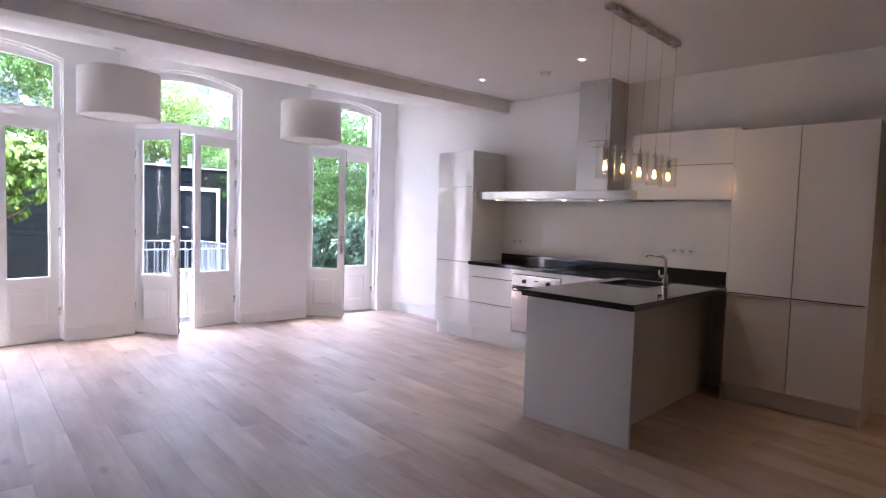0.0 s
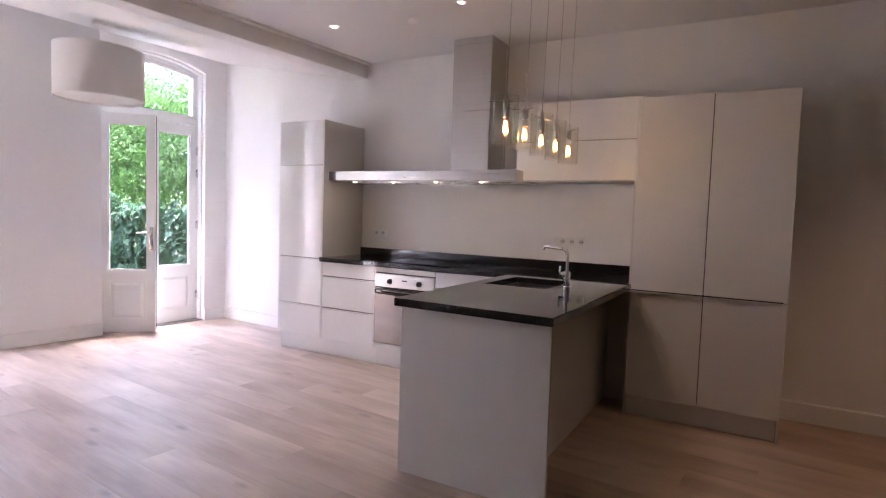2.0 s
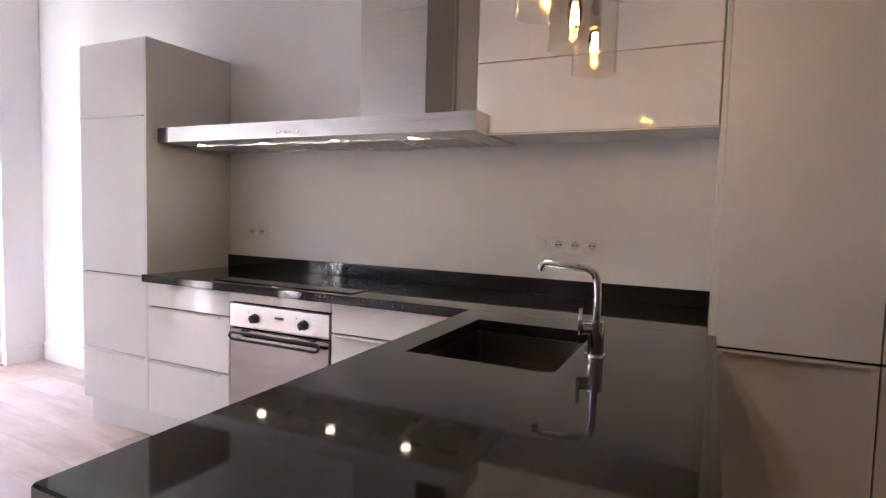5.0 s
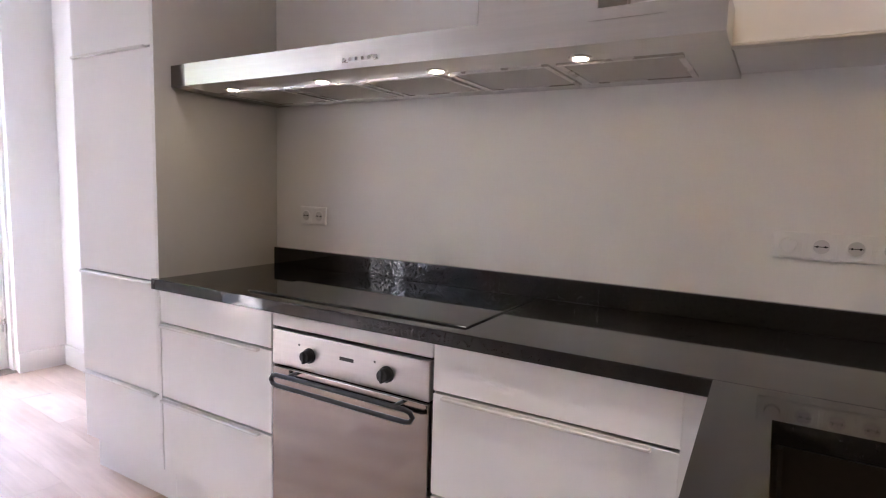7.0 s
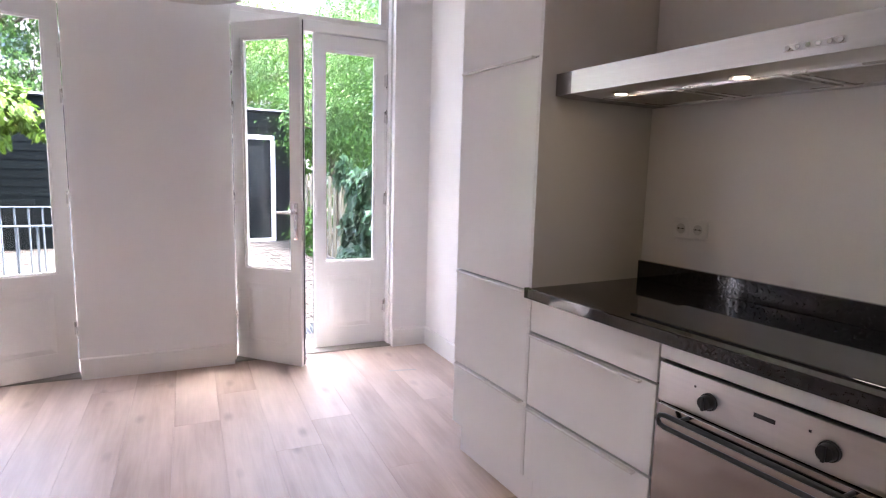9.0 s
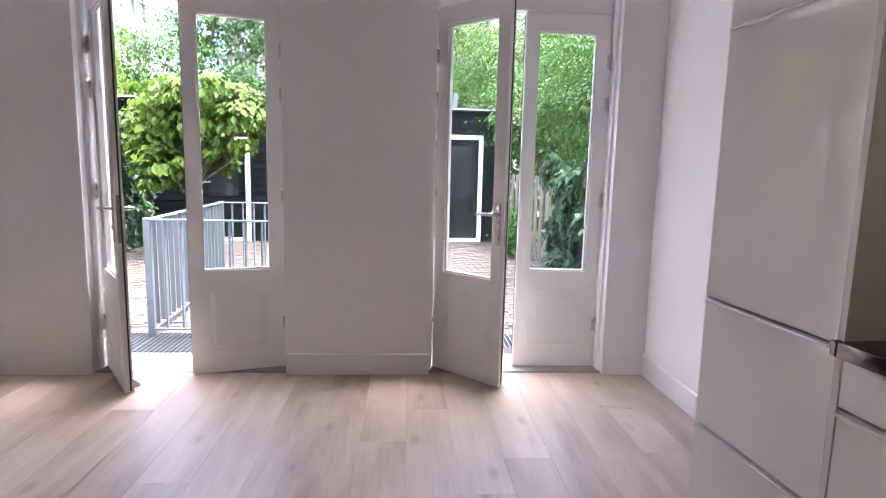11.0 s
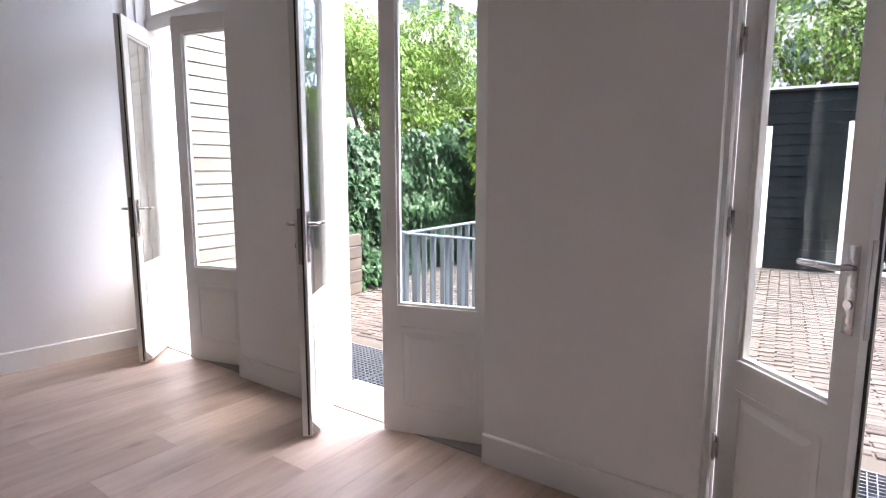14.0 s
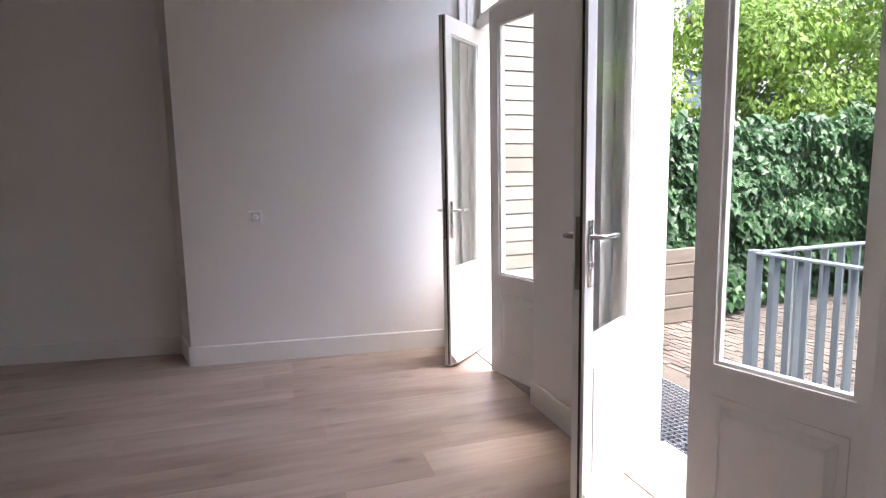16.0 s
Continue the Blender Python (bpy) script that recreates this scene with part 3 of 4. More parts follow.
unit = cabinet("drawer_cabinet", 2.240, 2.865, 0.868, "wide gloss white drawer unit with steel lip handles", "base units")
kitchen_front(unit, "drawer", 2.240, 2.865, 0.735, 0.868)
kitchen_front(unit, "drawer", 2.240, 2.865, 0.442, 0.730, 0.733, (2.30, 2.83))
kitchen_front(unit, "drawer", 2.240, 2.865, DOOR_LO, 0.437, 0.440, (2.30, 2.83))
part("corner_filler", box(FRONT + 0.001, FRONT + 0.019, 2.185, 2.244, DOOR_LO, 0.867, 0.001, 1), lacquer, unit, world=True)

# built-in oven with its housing
unit = cabinet("oven_housing", 2.867, 3.476, 0.868, "gloss white housing round the built-in oven")
kitchen_front(unit, "filler_panel", 2.867, 3.476, 0.822, 0.868)
kitchen_front(unit, "filler_panel", 2.867, 3.476, DOOR_LO, 0.205)
oven = thing("oven", pose(FRONT, 3.178, 0.21), "stainless steel built-in oven with dark glass door and two knobs", "oven")
bm = box(FRONT - 0.004, FRONT + 0.018, 2.873, 3.470, 0.700, 0.814, 0.003)
part("control_panel", bm, steel, oven, "brushed steel control panel", world=True)
door = part("oven_door", box(FRONT - 0.006, FRONT + 0.018, 2.873, 3.470, 0.212, 0.694, 0.003), oven_mirror, oven, "smoked mirror glass oven door", world=True)
hy0, hy1 = 2.900, 3.425
ring_pts = [(FRONT - 0.048, y, z) for y, z in ((hy0 + 0.02, 0.684), (hy0 + 0.004, 0.680), (hy0 - 0.004, 0.667), (hy0 + 0.004, 0.654), (hy0 + 0.02, 0.650), (hy1 - 0.02, 0.650), (hy1 - 0.004, 0.654), (hy1 + 0.004, 0.667), (hy1 - 0.004, 0.680), (hy1 - 0.02, 0.684), (hy0 + 0.02, 0.684), (hy0 + 0.004, 0.680))]
bm = path_tube(ring_pts, 0.0075)
for y in (hy0 + 0.06, hy1 - 0.06):
    tube_into(bm, (FRONT - 0.048, y, 0.684), (FRONT - 0.004, y, 0.684), 0.006)
part("oven_handle", bm, black_plastic, door, "dark looped bar handle", smooth=True, world=True)
for y in (3.308, 3.014):
    bm = bmesh.new()
    tube_into(bm, (FRONT - 0.004, y, 0.752), (FRONT - 0.012, y, 0.752), 0.024, 0.023, 20)
    tube_into(bm, (FRONT - 0.012, y, 0.752), (FRONT - 0.03, y, 0.752), 0.020, 0.018, 20)
    box_into(bm, FRONT - 0.036, FRONT - 0.028, y - 0.004, y + 0.004, 0.733, 0.771, 0.002)
    part("knob", bm, black_plastic, oven, "black round control knob", smooth=True, world=True)
part("maker_mark", box(FRONT - 0.0048, FRONT - 0.0038, 3.135, 3.188, 0.761, 0.772), black_plastic, oven, "small dark printed mark", world=True)
for y in (3.352, 3.058):
    part("printed_dot", box(FRONT - 0.0048, FRONT - 0.0038, y - 0.003, y + 0.003, 0.776, 0.782), black_plastic, oven, "tiny dark printed dot", world=True)

# tall cabinets at the other end
unit = cabinet("tall_cabinet", 0.432, 1.329, TALL - 0.006, "tall gloss white double cabinet with four doors")
for a, b in ((0.413, 0.878), (0.880, 1.329)):
    kitchen_front(unit, "door", a, b, 0.872, TALL - 0.006)
    kitchen_front(unit, "door", a, b, 0.146, 0.866, 0.869, (a + 0.03, b - 0.03))
part("side_panel", box(FRONT + 0.0205, WALL_X - 0.003, 0.415, 0.431, 0.0, TALL - 0.006), lacquer, unit, "gloss white end panel", world=True)
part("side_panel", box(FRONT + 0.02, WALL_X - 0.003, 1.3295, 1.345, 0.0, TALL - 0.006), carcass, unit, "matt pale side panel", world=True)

# wall cabinet with two flap doors
unit = thing("wall_cabinet", pose(4.08, 1.83, 1.62), "gloss white wall cabinet with two lift-up flap doors", "cabinet")
part("body", box(4.10, WALL_X - 0.003, 1.347, 2.285, 1.622, 2.212), carcass, unit, world=True)
for z0, z1 in ((1.624, 1.915), (1.919, 2.214)):
    part("flap_door", box(4.08, 4.099, 1.351, 2.285, z0, z1, 0.0018, 1), lacquer, unit, world=True)
# same added dark sheet: paints the shade in the flap seam
part("seam_shade", box(4.0992, 4.0998, 1.352, 2.28, 1.626, 2.21), dark_gap, unit, "dark sheet that paints the shade in the gap between flaps", world=True)
part("handle", box(4.066, 4.098, 1.36, 2.262, 1.614, 1.6205, 0.0015, 1), aluminium, unit, "slim satin steel lip handle", world=True)

# peninsula
PX0, PY0, PY1 = 2.304, 1.352, 2.150
unit = thing("peninsula_cabinet", pose(2.9, 1.76, 0), "white panelled peninsula base carrying the sink", "cabinet")
part("end_panel", box(PX0, PX0 + 0.022, PY0, PY1, 0.0, 0.868, 0.0015, 1), lacquer, unit, world=True)
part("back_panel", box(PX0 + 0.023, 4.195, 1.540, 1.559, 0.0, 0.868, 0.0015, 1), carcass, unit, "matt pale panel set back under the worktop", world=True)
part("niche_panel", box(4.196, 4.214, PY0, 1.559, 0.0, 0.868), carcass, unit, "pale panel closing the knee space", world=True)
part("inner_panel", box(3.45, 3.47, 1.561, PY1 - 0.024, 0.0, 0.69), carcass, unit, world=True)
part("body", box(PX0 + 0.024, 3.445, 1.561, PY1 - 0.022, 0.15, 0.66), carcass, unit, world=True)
for a, b in ((PX0 + 0.024, 2.88), (2.883, 3.445)):
    part("door", box(a, b, PY1 - 0.02, PY1 - 0.001, 0.155, 0.866, 0.0015, 1), lacquer, unit, world=True)
part("plinth", box(PX0 + 0.03, 3.84, PY1 - 0.07, PY1 - 0.055, 0.0, 0.15), lacquer, unit, world=True)

# worktop with a sink cut-out
SX0, SX1, SY0, SY1 = 3.14, 3.675, 1.678, 2.085
WT0, WT1 = 0.87, 0.91
WX0, WY0, WY1 = 2.223, 1.322, 2.190
top = thing("worktop", pose(3.2, 2.0, WT0), "polished black granite worktop in an L shape", "worktop")
bm = bmesh.new()
b_ = 0.003
ring_into(bm, [(WX0, WY0), (FRONT - 0.022, WY0), (FRONT - 0.022, WY1), (WX0 + 0.028, WY1 - 0.028)], [(SX0, SY0), (SX1, SY0), (SX1, SY1), (SX0, SY1)], WT0, WT1)
for v in bm.verts:
    v.co = Vector((v.co.x, v.co.z, v.co.y))
bmesh.ops.bevel(bm, geom=[e for e in bm.edges if all(abs(v.co.x - WX0) < 0.04 or abs(v.co.y - WY0) < 1e-5 for v in e.verts) and (e.verts[0].co - e.verts[1].co).length > 0.5 or all(abs(v.co.x - WX0) < 0.04 and abs(v.co.y - WY0) < 1e-5 for v in e.verts)], offset=0.004, segments=2, affect="EDGES")
part("peninsula_slab", bm, granite, top, world=True)
part("slab", box(FRONT - 0.022, WALL_X - 0.002, 1.347, 4.0705, WT0, WT1, b_), granite, top, world=True)
part("slab_return", box(FRONT - 0.0225, FRONT - 0.0012, 4.0708, 4.09, WT0, WT1, b_), granite, top, world=True)
part("upstand", box(WALL_X - 0.024, WALL_X - 0.002, 1.347, 4.070, WT1 + 0.0005, 0.985, 0.002), granite, top, "low black granite upstand", world=True)

sink = thing("sink", pose(3.41, 1.88, 0.70), "dark undermounted sink bowl let into the black worktop", "sink")
bm = bmesh.new()
zb = 0.70
o = [(SX0 - 0.008, SY0 - 0.008), (SX1 + 0.008, SY0 - 0.008), (SX1 + 0.008, SY1 + 0.008), (SX0 - 0.008, SY1 + 0.008)]
i_ = [(SX0 + 0.002, SY0 + 0.002), (SX1 - 0.002, SY0 + 0.002), (SX1 - 0.002, SY1 - 0.002), (SX0 + 0.002, SY1 - 0.002)]
ot = [bm.verts.new((*p, WT0 - 0.001)) for p in o]
it = [bm.verts.new((*p, WT0 - 0.001)) for p in i_]
ib = [bm.verts.new((p[0] * 0.97 + 3.41 * 0.03, p[1] * 0.97 + 1.88 * 0.03, zb + 0.004)) for p in i_]
ob_ = [bm.verts.new((*p, zb)) for p in o]
for k in range(4):
    j = (k + 1) % 4
    for q in ((ot[k], ot[j], it[j], it[k]), (it[k], it[j], ib[j], ib[k]), (ob_[k], ob_[j], ot[j], ot[k])):
        bm.faces.new(q)
bm.faces.new(ib)
bm.faces.new(ob_[::-1])
bmesh.ops.bevel(bm, geom=[e for e in bm.edges if all(v in ib or v in it for v in e.verts) and not all(v in it for v in e.verts)], offset=0.018, segments=3, affect="EDGES")
sink_steel = surf("dark_sink_steel", (0.20, 0.18, 0.16), 0.34, 1.0, var=0.1, scale=6, fine=80, bump=0.04)
part("bowl", bm, sink_steel, sink, world=True, smooth=True)
bm = bmesh.new()
tube_into(bm, (3.41, 1.88, zb + 0.004), (3.41, 1.88, zb + 0.010), 0.042, 0.038, 24)
part("drain", bm, chrome, sink, "round chrome drain", world=True, smooth=True)

tap = thing("kitchen_tap", pose(3.365, 1.622, WT1), "chrome single-lever kitchen tap with a square bent spout", "tap")
bm = bmesh.new()
tube_into(bm, (0, 0, 0), (0, 0, 0.006), 0.028, 0.027, 20)
tube_into(bm, (0, 0, 0.006), (0, 0, 0.095), 0.022, 0.022, 20)
part("tap_body", bm, chrome, tap, smooth=True)
part("spout", path_tube([(0, 0, 0.09), (0, 0, 0.17), (0, 0.003, 0.205), (0, 0.012, 0.226), (0, 0.03, 0.236), (0, 0.09, 0.240), (0, 0.145, 0.244), (0, 0.156, 0.240), (0, 0.160, 0.222)], 0.0105, 12), chrome, tap, smooth=True)
bm = bmesh.new()
tube_into(bm, (-0.010, 0.014, 0.075), (-0.024, 0.036, 0.075), 0.017, 0.017, 16)
box_into(bm, -0.034, -0.020, 0.032, 0.042, 0.058, 0.130, 0.003)
part("lever", bm, chrome, tap, smooth=True)

hob = thing("hob", pose(4.14, 3.225, WT1), "flush black ceramic glass hob in the worktop", "hob")
part("glass_plate", box(3.90, 4.375, 2.788, 3.628, WT1 + 0.0005, WT1 + 0.0045, 0.0015, 1), hob_glass, hob, world=True)
part("printed_edge", box(3.906, 3.908, 2.80, 3.616, WT1 + 0.0046, WT1 + 0.0049), dark_gap, hob, world=True)

# extractor hood
HX, HY0, HY1, HZ = 3.925, 2.225, 4.068, 1.610
hood = thing("cooker_hood", pose(4.2, 3.14, HZ), "wide brushed steel wall hood with a rectangular chimney", "cooker hood")
bm = bmesh.new()
prof = [(HX, HZ + 0.006), (HX, HZ + 0.083), (HX + 0.02, HZ + 0.088), (WALL_X - 0.002, HZ + 0.088), (WALL_X - 0.002, HZ), (HX + 0.08, HZ)]
prism_into(bm, [(p[0], p[1]) for p in prof], HY0, HY1 - 0.085, "y")
part("canopy", bm, steel, hood, world=True)
bm = bmesh.new()
prism_into(bm, [(p[0] + (0.004 if p[0] < 4.2 else 0), p[1]) for p in prof], HY1 - 0.0845, HY1, "y")
part("end_filler", bm, dark_steel, hood, "darker steel filler against the cabinet", world=True)
for k in range(5):
    y0 = HY0 + 0.10 + k * 0.332
    bm = bmesh.new()
    ring_into(bm, rect(4.06, 4.36, 0, 0.31), rect(4.075, 4.345, 0.015, 0.295), 0, 0.006)
    for v in bm.verts:
        v.co = Vector((v.co.x, y0 + v.co.z, HZ - 0.006 + v.co.y))
    fil = part("filter_frame", bm, steel_flat, hood, "steel filter frame", world=True)
    part("grease_filter", box(4.076, 4.344, y0 + 0.016, y0 + 0.294, HZ - 0.003, HZ - 0.0005), filter_mesh, fil, "fine metal grease filter mesh", world=True)
for y in (3.84, 3.41, 2.975, 2.557):
    bm = bmesh.new()
    tube_into(bm, (4.02, y, HZ - 0.004), (4.02, y, HZ + 0.001), 0.030, 0.030, 20)
    ringp = part("light_ring", bm, steel_flat, hood, "round steel lamp bezel", world=True, smooth=True)
    part("hood_lamp", tube((4.02, y, HZ - 0.0055), (4.02, y, HZ - 0.0042), 0.019, 0.019, 20), spot_glow, ringp, "small warm halogen lamp", world=True)
bm = box(HX - 0.002, HX + 0.002, 3.11, 3.245, HZ + 0.024, HZ + 0.040, 0.001, 1)
panel = part("button_strip", bm, steel_flat, hood, world=True)
for k in range(6):
    part("button", tube((HX - 0.005, 3.12 + 0.023 * k, HZ + 0.032), (HX - 0.001, 3.12 + 0.023 * k, HZ + 0.032), 0.0055, 0.0055, 12), chrome, panel, "tiny round push button", world=True)
part("chimney", box(4.105, WALL_X - 0.002, 2.545, 2.895, HZ + 0.0885, CEIL - 0.001, 0.002, 1), steel, hood, "tall brushed steel chimney cover", world=True)
part("cable", path_tube([(4.40, 2.545, HZ + 0.09), (4.405, 2.548, 2.1), (4.40, 2.545, 2.75)], 0.004, 8), socket_white, hood, "thin white cable", world=True)


def socket_row(y0, y1, z0, z1, kinds, label):
    """Square inserts in one white frame on the kitchen wall."""
    root = thing("wall_socket", pose(WALL_X, (y0 + y1) / 2, (z0 + z1) / 2), label, "socket")
    part("frame", box(WALL_X - 0.010, WALL_X - 0.0005, y0, y1, z0, z1, 0.003), socket_white, root, world=True)
    n = len(kinds)
    w = (y1 - y0) / n
    zc = (z0 + z1) / 2
    for k, kind in enumerate(kinds):
        yc = y1 - w * (k + 0.5)
        part("bezel", box(WALL_X - 0.0118, WALL_X - 0.0099, yc - w / 2 + 0.004, yc + w / 2 - 0.004, z0 + 0.006, z1 - 0.006, 0.001, 1), socket_white, root, world=True)
        if kind == "dimmer":
            bm = bmesh.new()
            tube_into(bm, (WALL_X - 0.010, yc, zc), (WALL_X - 0.024, yc, zc), 0.021, 0.019, 24)
            part("dimmer_knob", bm, socket_white, root, "round white dimmer knob", world=True, smooth=True)
        else:
            bm = bmesh.new()
            tube_into(bm, (WALL_X - 0.0118, yc, zc), (WALL_X - 0.0125, yc, zc), 0.0235, 0.0225, 24)
            ins = part("socket_insert", bm, socket_white, root, world=True, smooth=True)
            # flat disc, not a recess: the well's shade is in its grey
            bm = bmesh.new()
            tube_into(bm, (WALL_X - 0.0126, yc, zc), (WALL_X - 0.0135, yc, zc), 0.019, 0.019, 24)
            part("socket_well", bm, socket_grey, ins, "round grey disc for the shade in the socket well", world=True)
            # raised black marks paint the darkness of the holes
            bm = bmesh.new()
            for s in (-1, 1):
                tube_into(bm, (WALL_X - 0.0136, yc + s * 0.0095, zc), (WALL_X - 0.0142, yc + s * 0.0095, zc), 0.003, 0.003, 10)
            box_into(bm, WALL_X - 0.0142, WALL_X - 0.0136, yc - 0.016, yc + 0.016, zc - 0.001, zc + 0.001)
            part("contact_holes", bm, black_plastic, ins, "small black dots and bar for the dark contact holes", world=True)
    return root


socket_row(3.770, 3.920, 1.100, 1.177, ("s", "s"), "white double wall socket above the worktop")
socket_row(1.803, 2.112, 1.112, 1.187, ("dimmer", "s", "s", "s"), "white row of three sockets and a round dimmer")

sw = thing("light_switch", pose(-0.975, 5.28, 1.015, 0, 0, -11.1), "square white dimmer switch with a round knob on the wall", "switch")
part("frame", box(0.0, 0.020, -0.042, 0.042, -0.042, 0.042, 0.003), socket_white, sw)
# insert greyed: the shading round the knob is in its colour
part("insert", box(0.0202, 0.023, -0.029, 0.029, -0.029, 0.029, 0.001), socket_grey, sw, "pale grey square insert")
part("knob", tube((0.023, 0, 0), (0.046, 0, 0), 0.020, 0.018, 24), socket_white, sw, "round dimmer knob", smooth=True)

# ---- lamps ----
pend = thing("pendant_lamp", pose(2.93, 1.66, CEIL), "steel rail pendant with five clear glass cylinders and lit bulbs", "lamp")
part("ceiling_rail", box(2.37, 3.45, 1.63, 1.69, CEIL - 0.032, CEIL - 0.0005, 0.003), steel_flat, pend, "long brushed steel ceiling rail", world=True)
for k in range(5):
    cx, cy, bz = 2.443 + 0.2495 * k, 1.675, 1.762
    turn = 0.35 + 0.5 * k
    part("cable", tube((cx, 1.66, CEIL - 0.032), (cx, cy, bz + 0.17), 0.0018, 0.0018, 6), steel_flat, pend, world=True)
    bm = bmesh.new()
    n, r0, r1, z0, z1 = 32, 0.0615, 0.0585, bz - 0.078, bz + 0.150
    rings = [[bm.verts.new((cx + r * math.cos(2 * math.pi * j / n), cy + r * math.sin(2 * math.pi * j / n), z)) for j in range(n)] for r, z in ((r0, z0), (r0, z1), (r1, z1), (r1, z0))]
    for a in range(4):
        for j in range(n):
            bm.faces.new((rings[a][j], rings[a][(j + 1) % n], rings[(a + 1) % 4][(j + 1) % n], rings[(a + 1) % 4][j]))
    shade = part("glass_shade", bm, lamp_glass, pend, "clear glass cylinder shade", smooth=True, world=True)
    shade.visible_shadow = False
    bm = bmesh.new()
    tube_into(bm, (cx, cy, bz + 0.045), (cx, cy, bz + 0.125), 0.0165, 0.0165, 18)
    tube_into(bm, (cx, cy, bz + 0.125), (cx, cy, bz + 0.172), 0.0165, 0.004, 18)
    part("lamp_holder", bm, steel_flat, pend, "small steel lamp holder", smooth=True, world=True)
    dx, dy = 0.085 * math.cos(turn), 0.085 * math.sin(turn)
    bm = tube((cx - dx, cy - dy, bz + 0.128), (cx + dx, cy + dy, bz + 0.128), 0.0025, 0.0025, 8)
    tube_into(bm, (cx + dy, cy - dx, bz + 0.128), (cx - dy, cy + dx, bz + 0.128), 0.0025, 0.0025, 8)
    part("cross_bar", bm, steel_flat, pend, world=True)
    bm = bmesh.new()
    prof = ((0.009, 0.045), (0.016, 0.03), (0.0185, 0.012), (0.017, -0.008), (0.010, -0.030), (0.003, -0.042))
    n = 14
    rings = [[bm.verts.new((cx + r * math.cos(2 * math.pi * j / n), cy + r * math.sin(2 * math.pi * j / n), bz + z)) for j in range(n)] for r, z in prof]
    for a, b in zip(rings, rings[1:]):
        for j in range(n):
            bm.faces.new((a[j], a[(j + 1) % n], b[(j + 1) % n], b[j]))
    bm.faces.new(rings[0])
    bm.faces.new(rings[-1][::-1])
    bulb = part("bulb", bm, glow_tint_glass, pend, "candle bulb with the filament's golden glow in its tint", smooth=True, world=True)
    bulb.visible_shadow = False
    bm = bmesh.new()
    for j in range(4):
        a = math.pi / 2 * j
        tube_into(bm, (cx + 0.005 * math.cos(a), cy + 0.005 * math.sin(a), bz + 0.032), (cx + 0.010 * math.cos(a + 0.5), cy + 0.010 * math.sin(a + 0.5), bz - 0.02), 0.0009, 0.0009, 6)
    part("filament", bm, bulb_glow, bulb, "glowing warm filament", world=True)


def drum_lamp(x, y, ceil_z):
    r, z0, z1 = 0.355, 2.255, 2.70
    root = thing("drum_lamp", pose(x, y, z0), "large white fabric drum lamp hanging by the garden doors", "lamp", "drum lamps")
    bm = bmesh.new()
    n = 56
    rings = [[bm.verts.new((rr * math.cos(2 * math.pi * j / n), rr * math.sin(2 * math.pi * j / n), z - z0)) for j in range(n)] for rr, z in ((r, z0), (r + 0.003, z0 + 0.012), (r, z0 + 0.016), (r, z1 - 0.016), (r + 0.003, z1 - 0.012), (r, z1), (r - 0.004, z1), (r - 0.004, z0))]
    for a in range(len(rings)):
        for j in range(n):
            bm.faces.new((rings[a][j], rings[a][(j + 1) % n], rings[(a + 1) % len(rings)][(j + 1) % n], rings[(a + 1) % len(rings)][j]))
    part("shade", bm, fabric, root, smooth=True)
    part("diffuser", tube((0, 0, 0.02), (0, 0, 0.024), r - 0.006, r - 0.006, 48), fabric, root, "pale diffuser disc under the shade")
    part("cable", tube((0, 0, 0.03), (0, 0, ceil_z - z0 - 0.03), 0.004, 0.004, 8), socket_white, root)
    part("ceiling_rose", tube((0, 0, ceil_z - z0 - 0.05), (0, 0, ceil_z - z0 + 0.01), 0.05, 0.055, 24), socket_white, root, smooth=True)


drum_lamp(2.83, 5.79, 2.955)
drum_lamp(0.80, 5.97, 2.955)


def downlight(x, y, watts=1.6, tone=(1.0, 0.86, 0.70)):
    root = thing("ceiling_spot", pose(x, y, CEIL), "small round recessed ceiling spot, lit", "lamp", "ceiling spots")
    bm = bmesh.new()
    tube_into(bm, (0, 0, -0.006), (0, 0, 0.0), 0.036, 0.042, 24)
    part("bezel", bm, socket_white, root, smooth=True)
    part("lens", tube((0, 0, -0.008), (0, 0, -0.0062), 0.022, 0.022, 20), ceiling_glow, root, "glowing lens")
    data = bpy.data.lights.new("ceiling_spot_light", "SPOT")
    data.energy = watts
    data.color = tone
    data.spot_size = radians(95)
    data.spot_blend = 0.8
    data.shadow_soft_size = 0.2
    lamp = new("spot_beam", data)
    lamp.parent = root
    lamp.matrix_basis = pose(0, 0, -0.012)


downlight(3.38, 2.45)
downlight(3.42, 3.60, 0.6)
# unseen third spot, added to warm the right wall and floor
downlight(3.45, -0.55, 0.8, (1.0, 0.60, 0.30))
smoke = thing("smoke_detector", pose(3.57, 2.95, CEIL), "round white smoke detector on the ceiling", "smoke detector")
bm = bmesh.new()
tube_into(bm, (0, 0, -0.012), (0, 0, 0), 0.05, 0.052, 28)
tube_into(bm, (0, 0, -0.034), (0, 0, -0.012), 0.034, 0.048, 28)
part("housing", bm, socket_white, smoke, smooth=True)


# ---- garden ----
GZ = -0.03
single("ground", box(-150, 150, 6.75, 400, -1.2, GZ - 0.045), joint_sand, "bare sandy soil under and beyond the paved yard", "ground", "structure")

LEAF_OVAL = ((0, 0, 0), (0.28, 0.35, 0.05), (0.22, 0.72, 0.04), (0, 1, -0.04), (-0.22, 0.72, 0.04), (-0.28, 0.35, 0.05))
LEAF_IVY = ((0, 0, 0), (0.52, 0.12, 0.03), (0.30, 0.45, 0.05), (0, 1, -0.05), (-0.30, 0.45, 0.05), (-0.52, 0.12, 0.03))


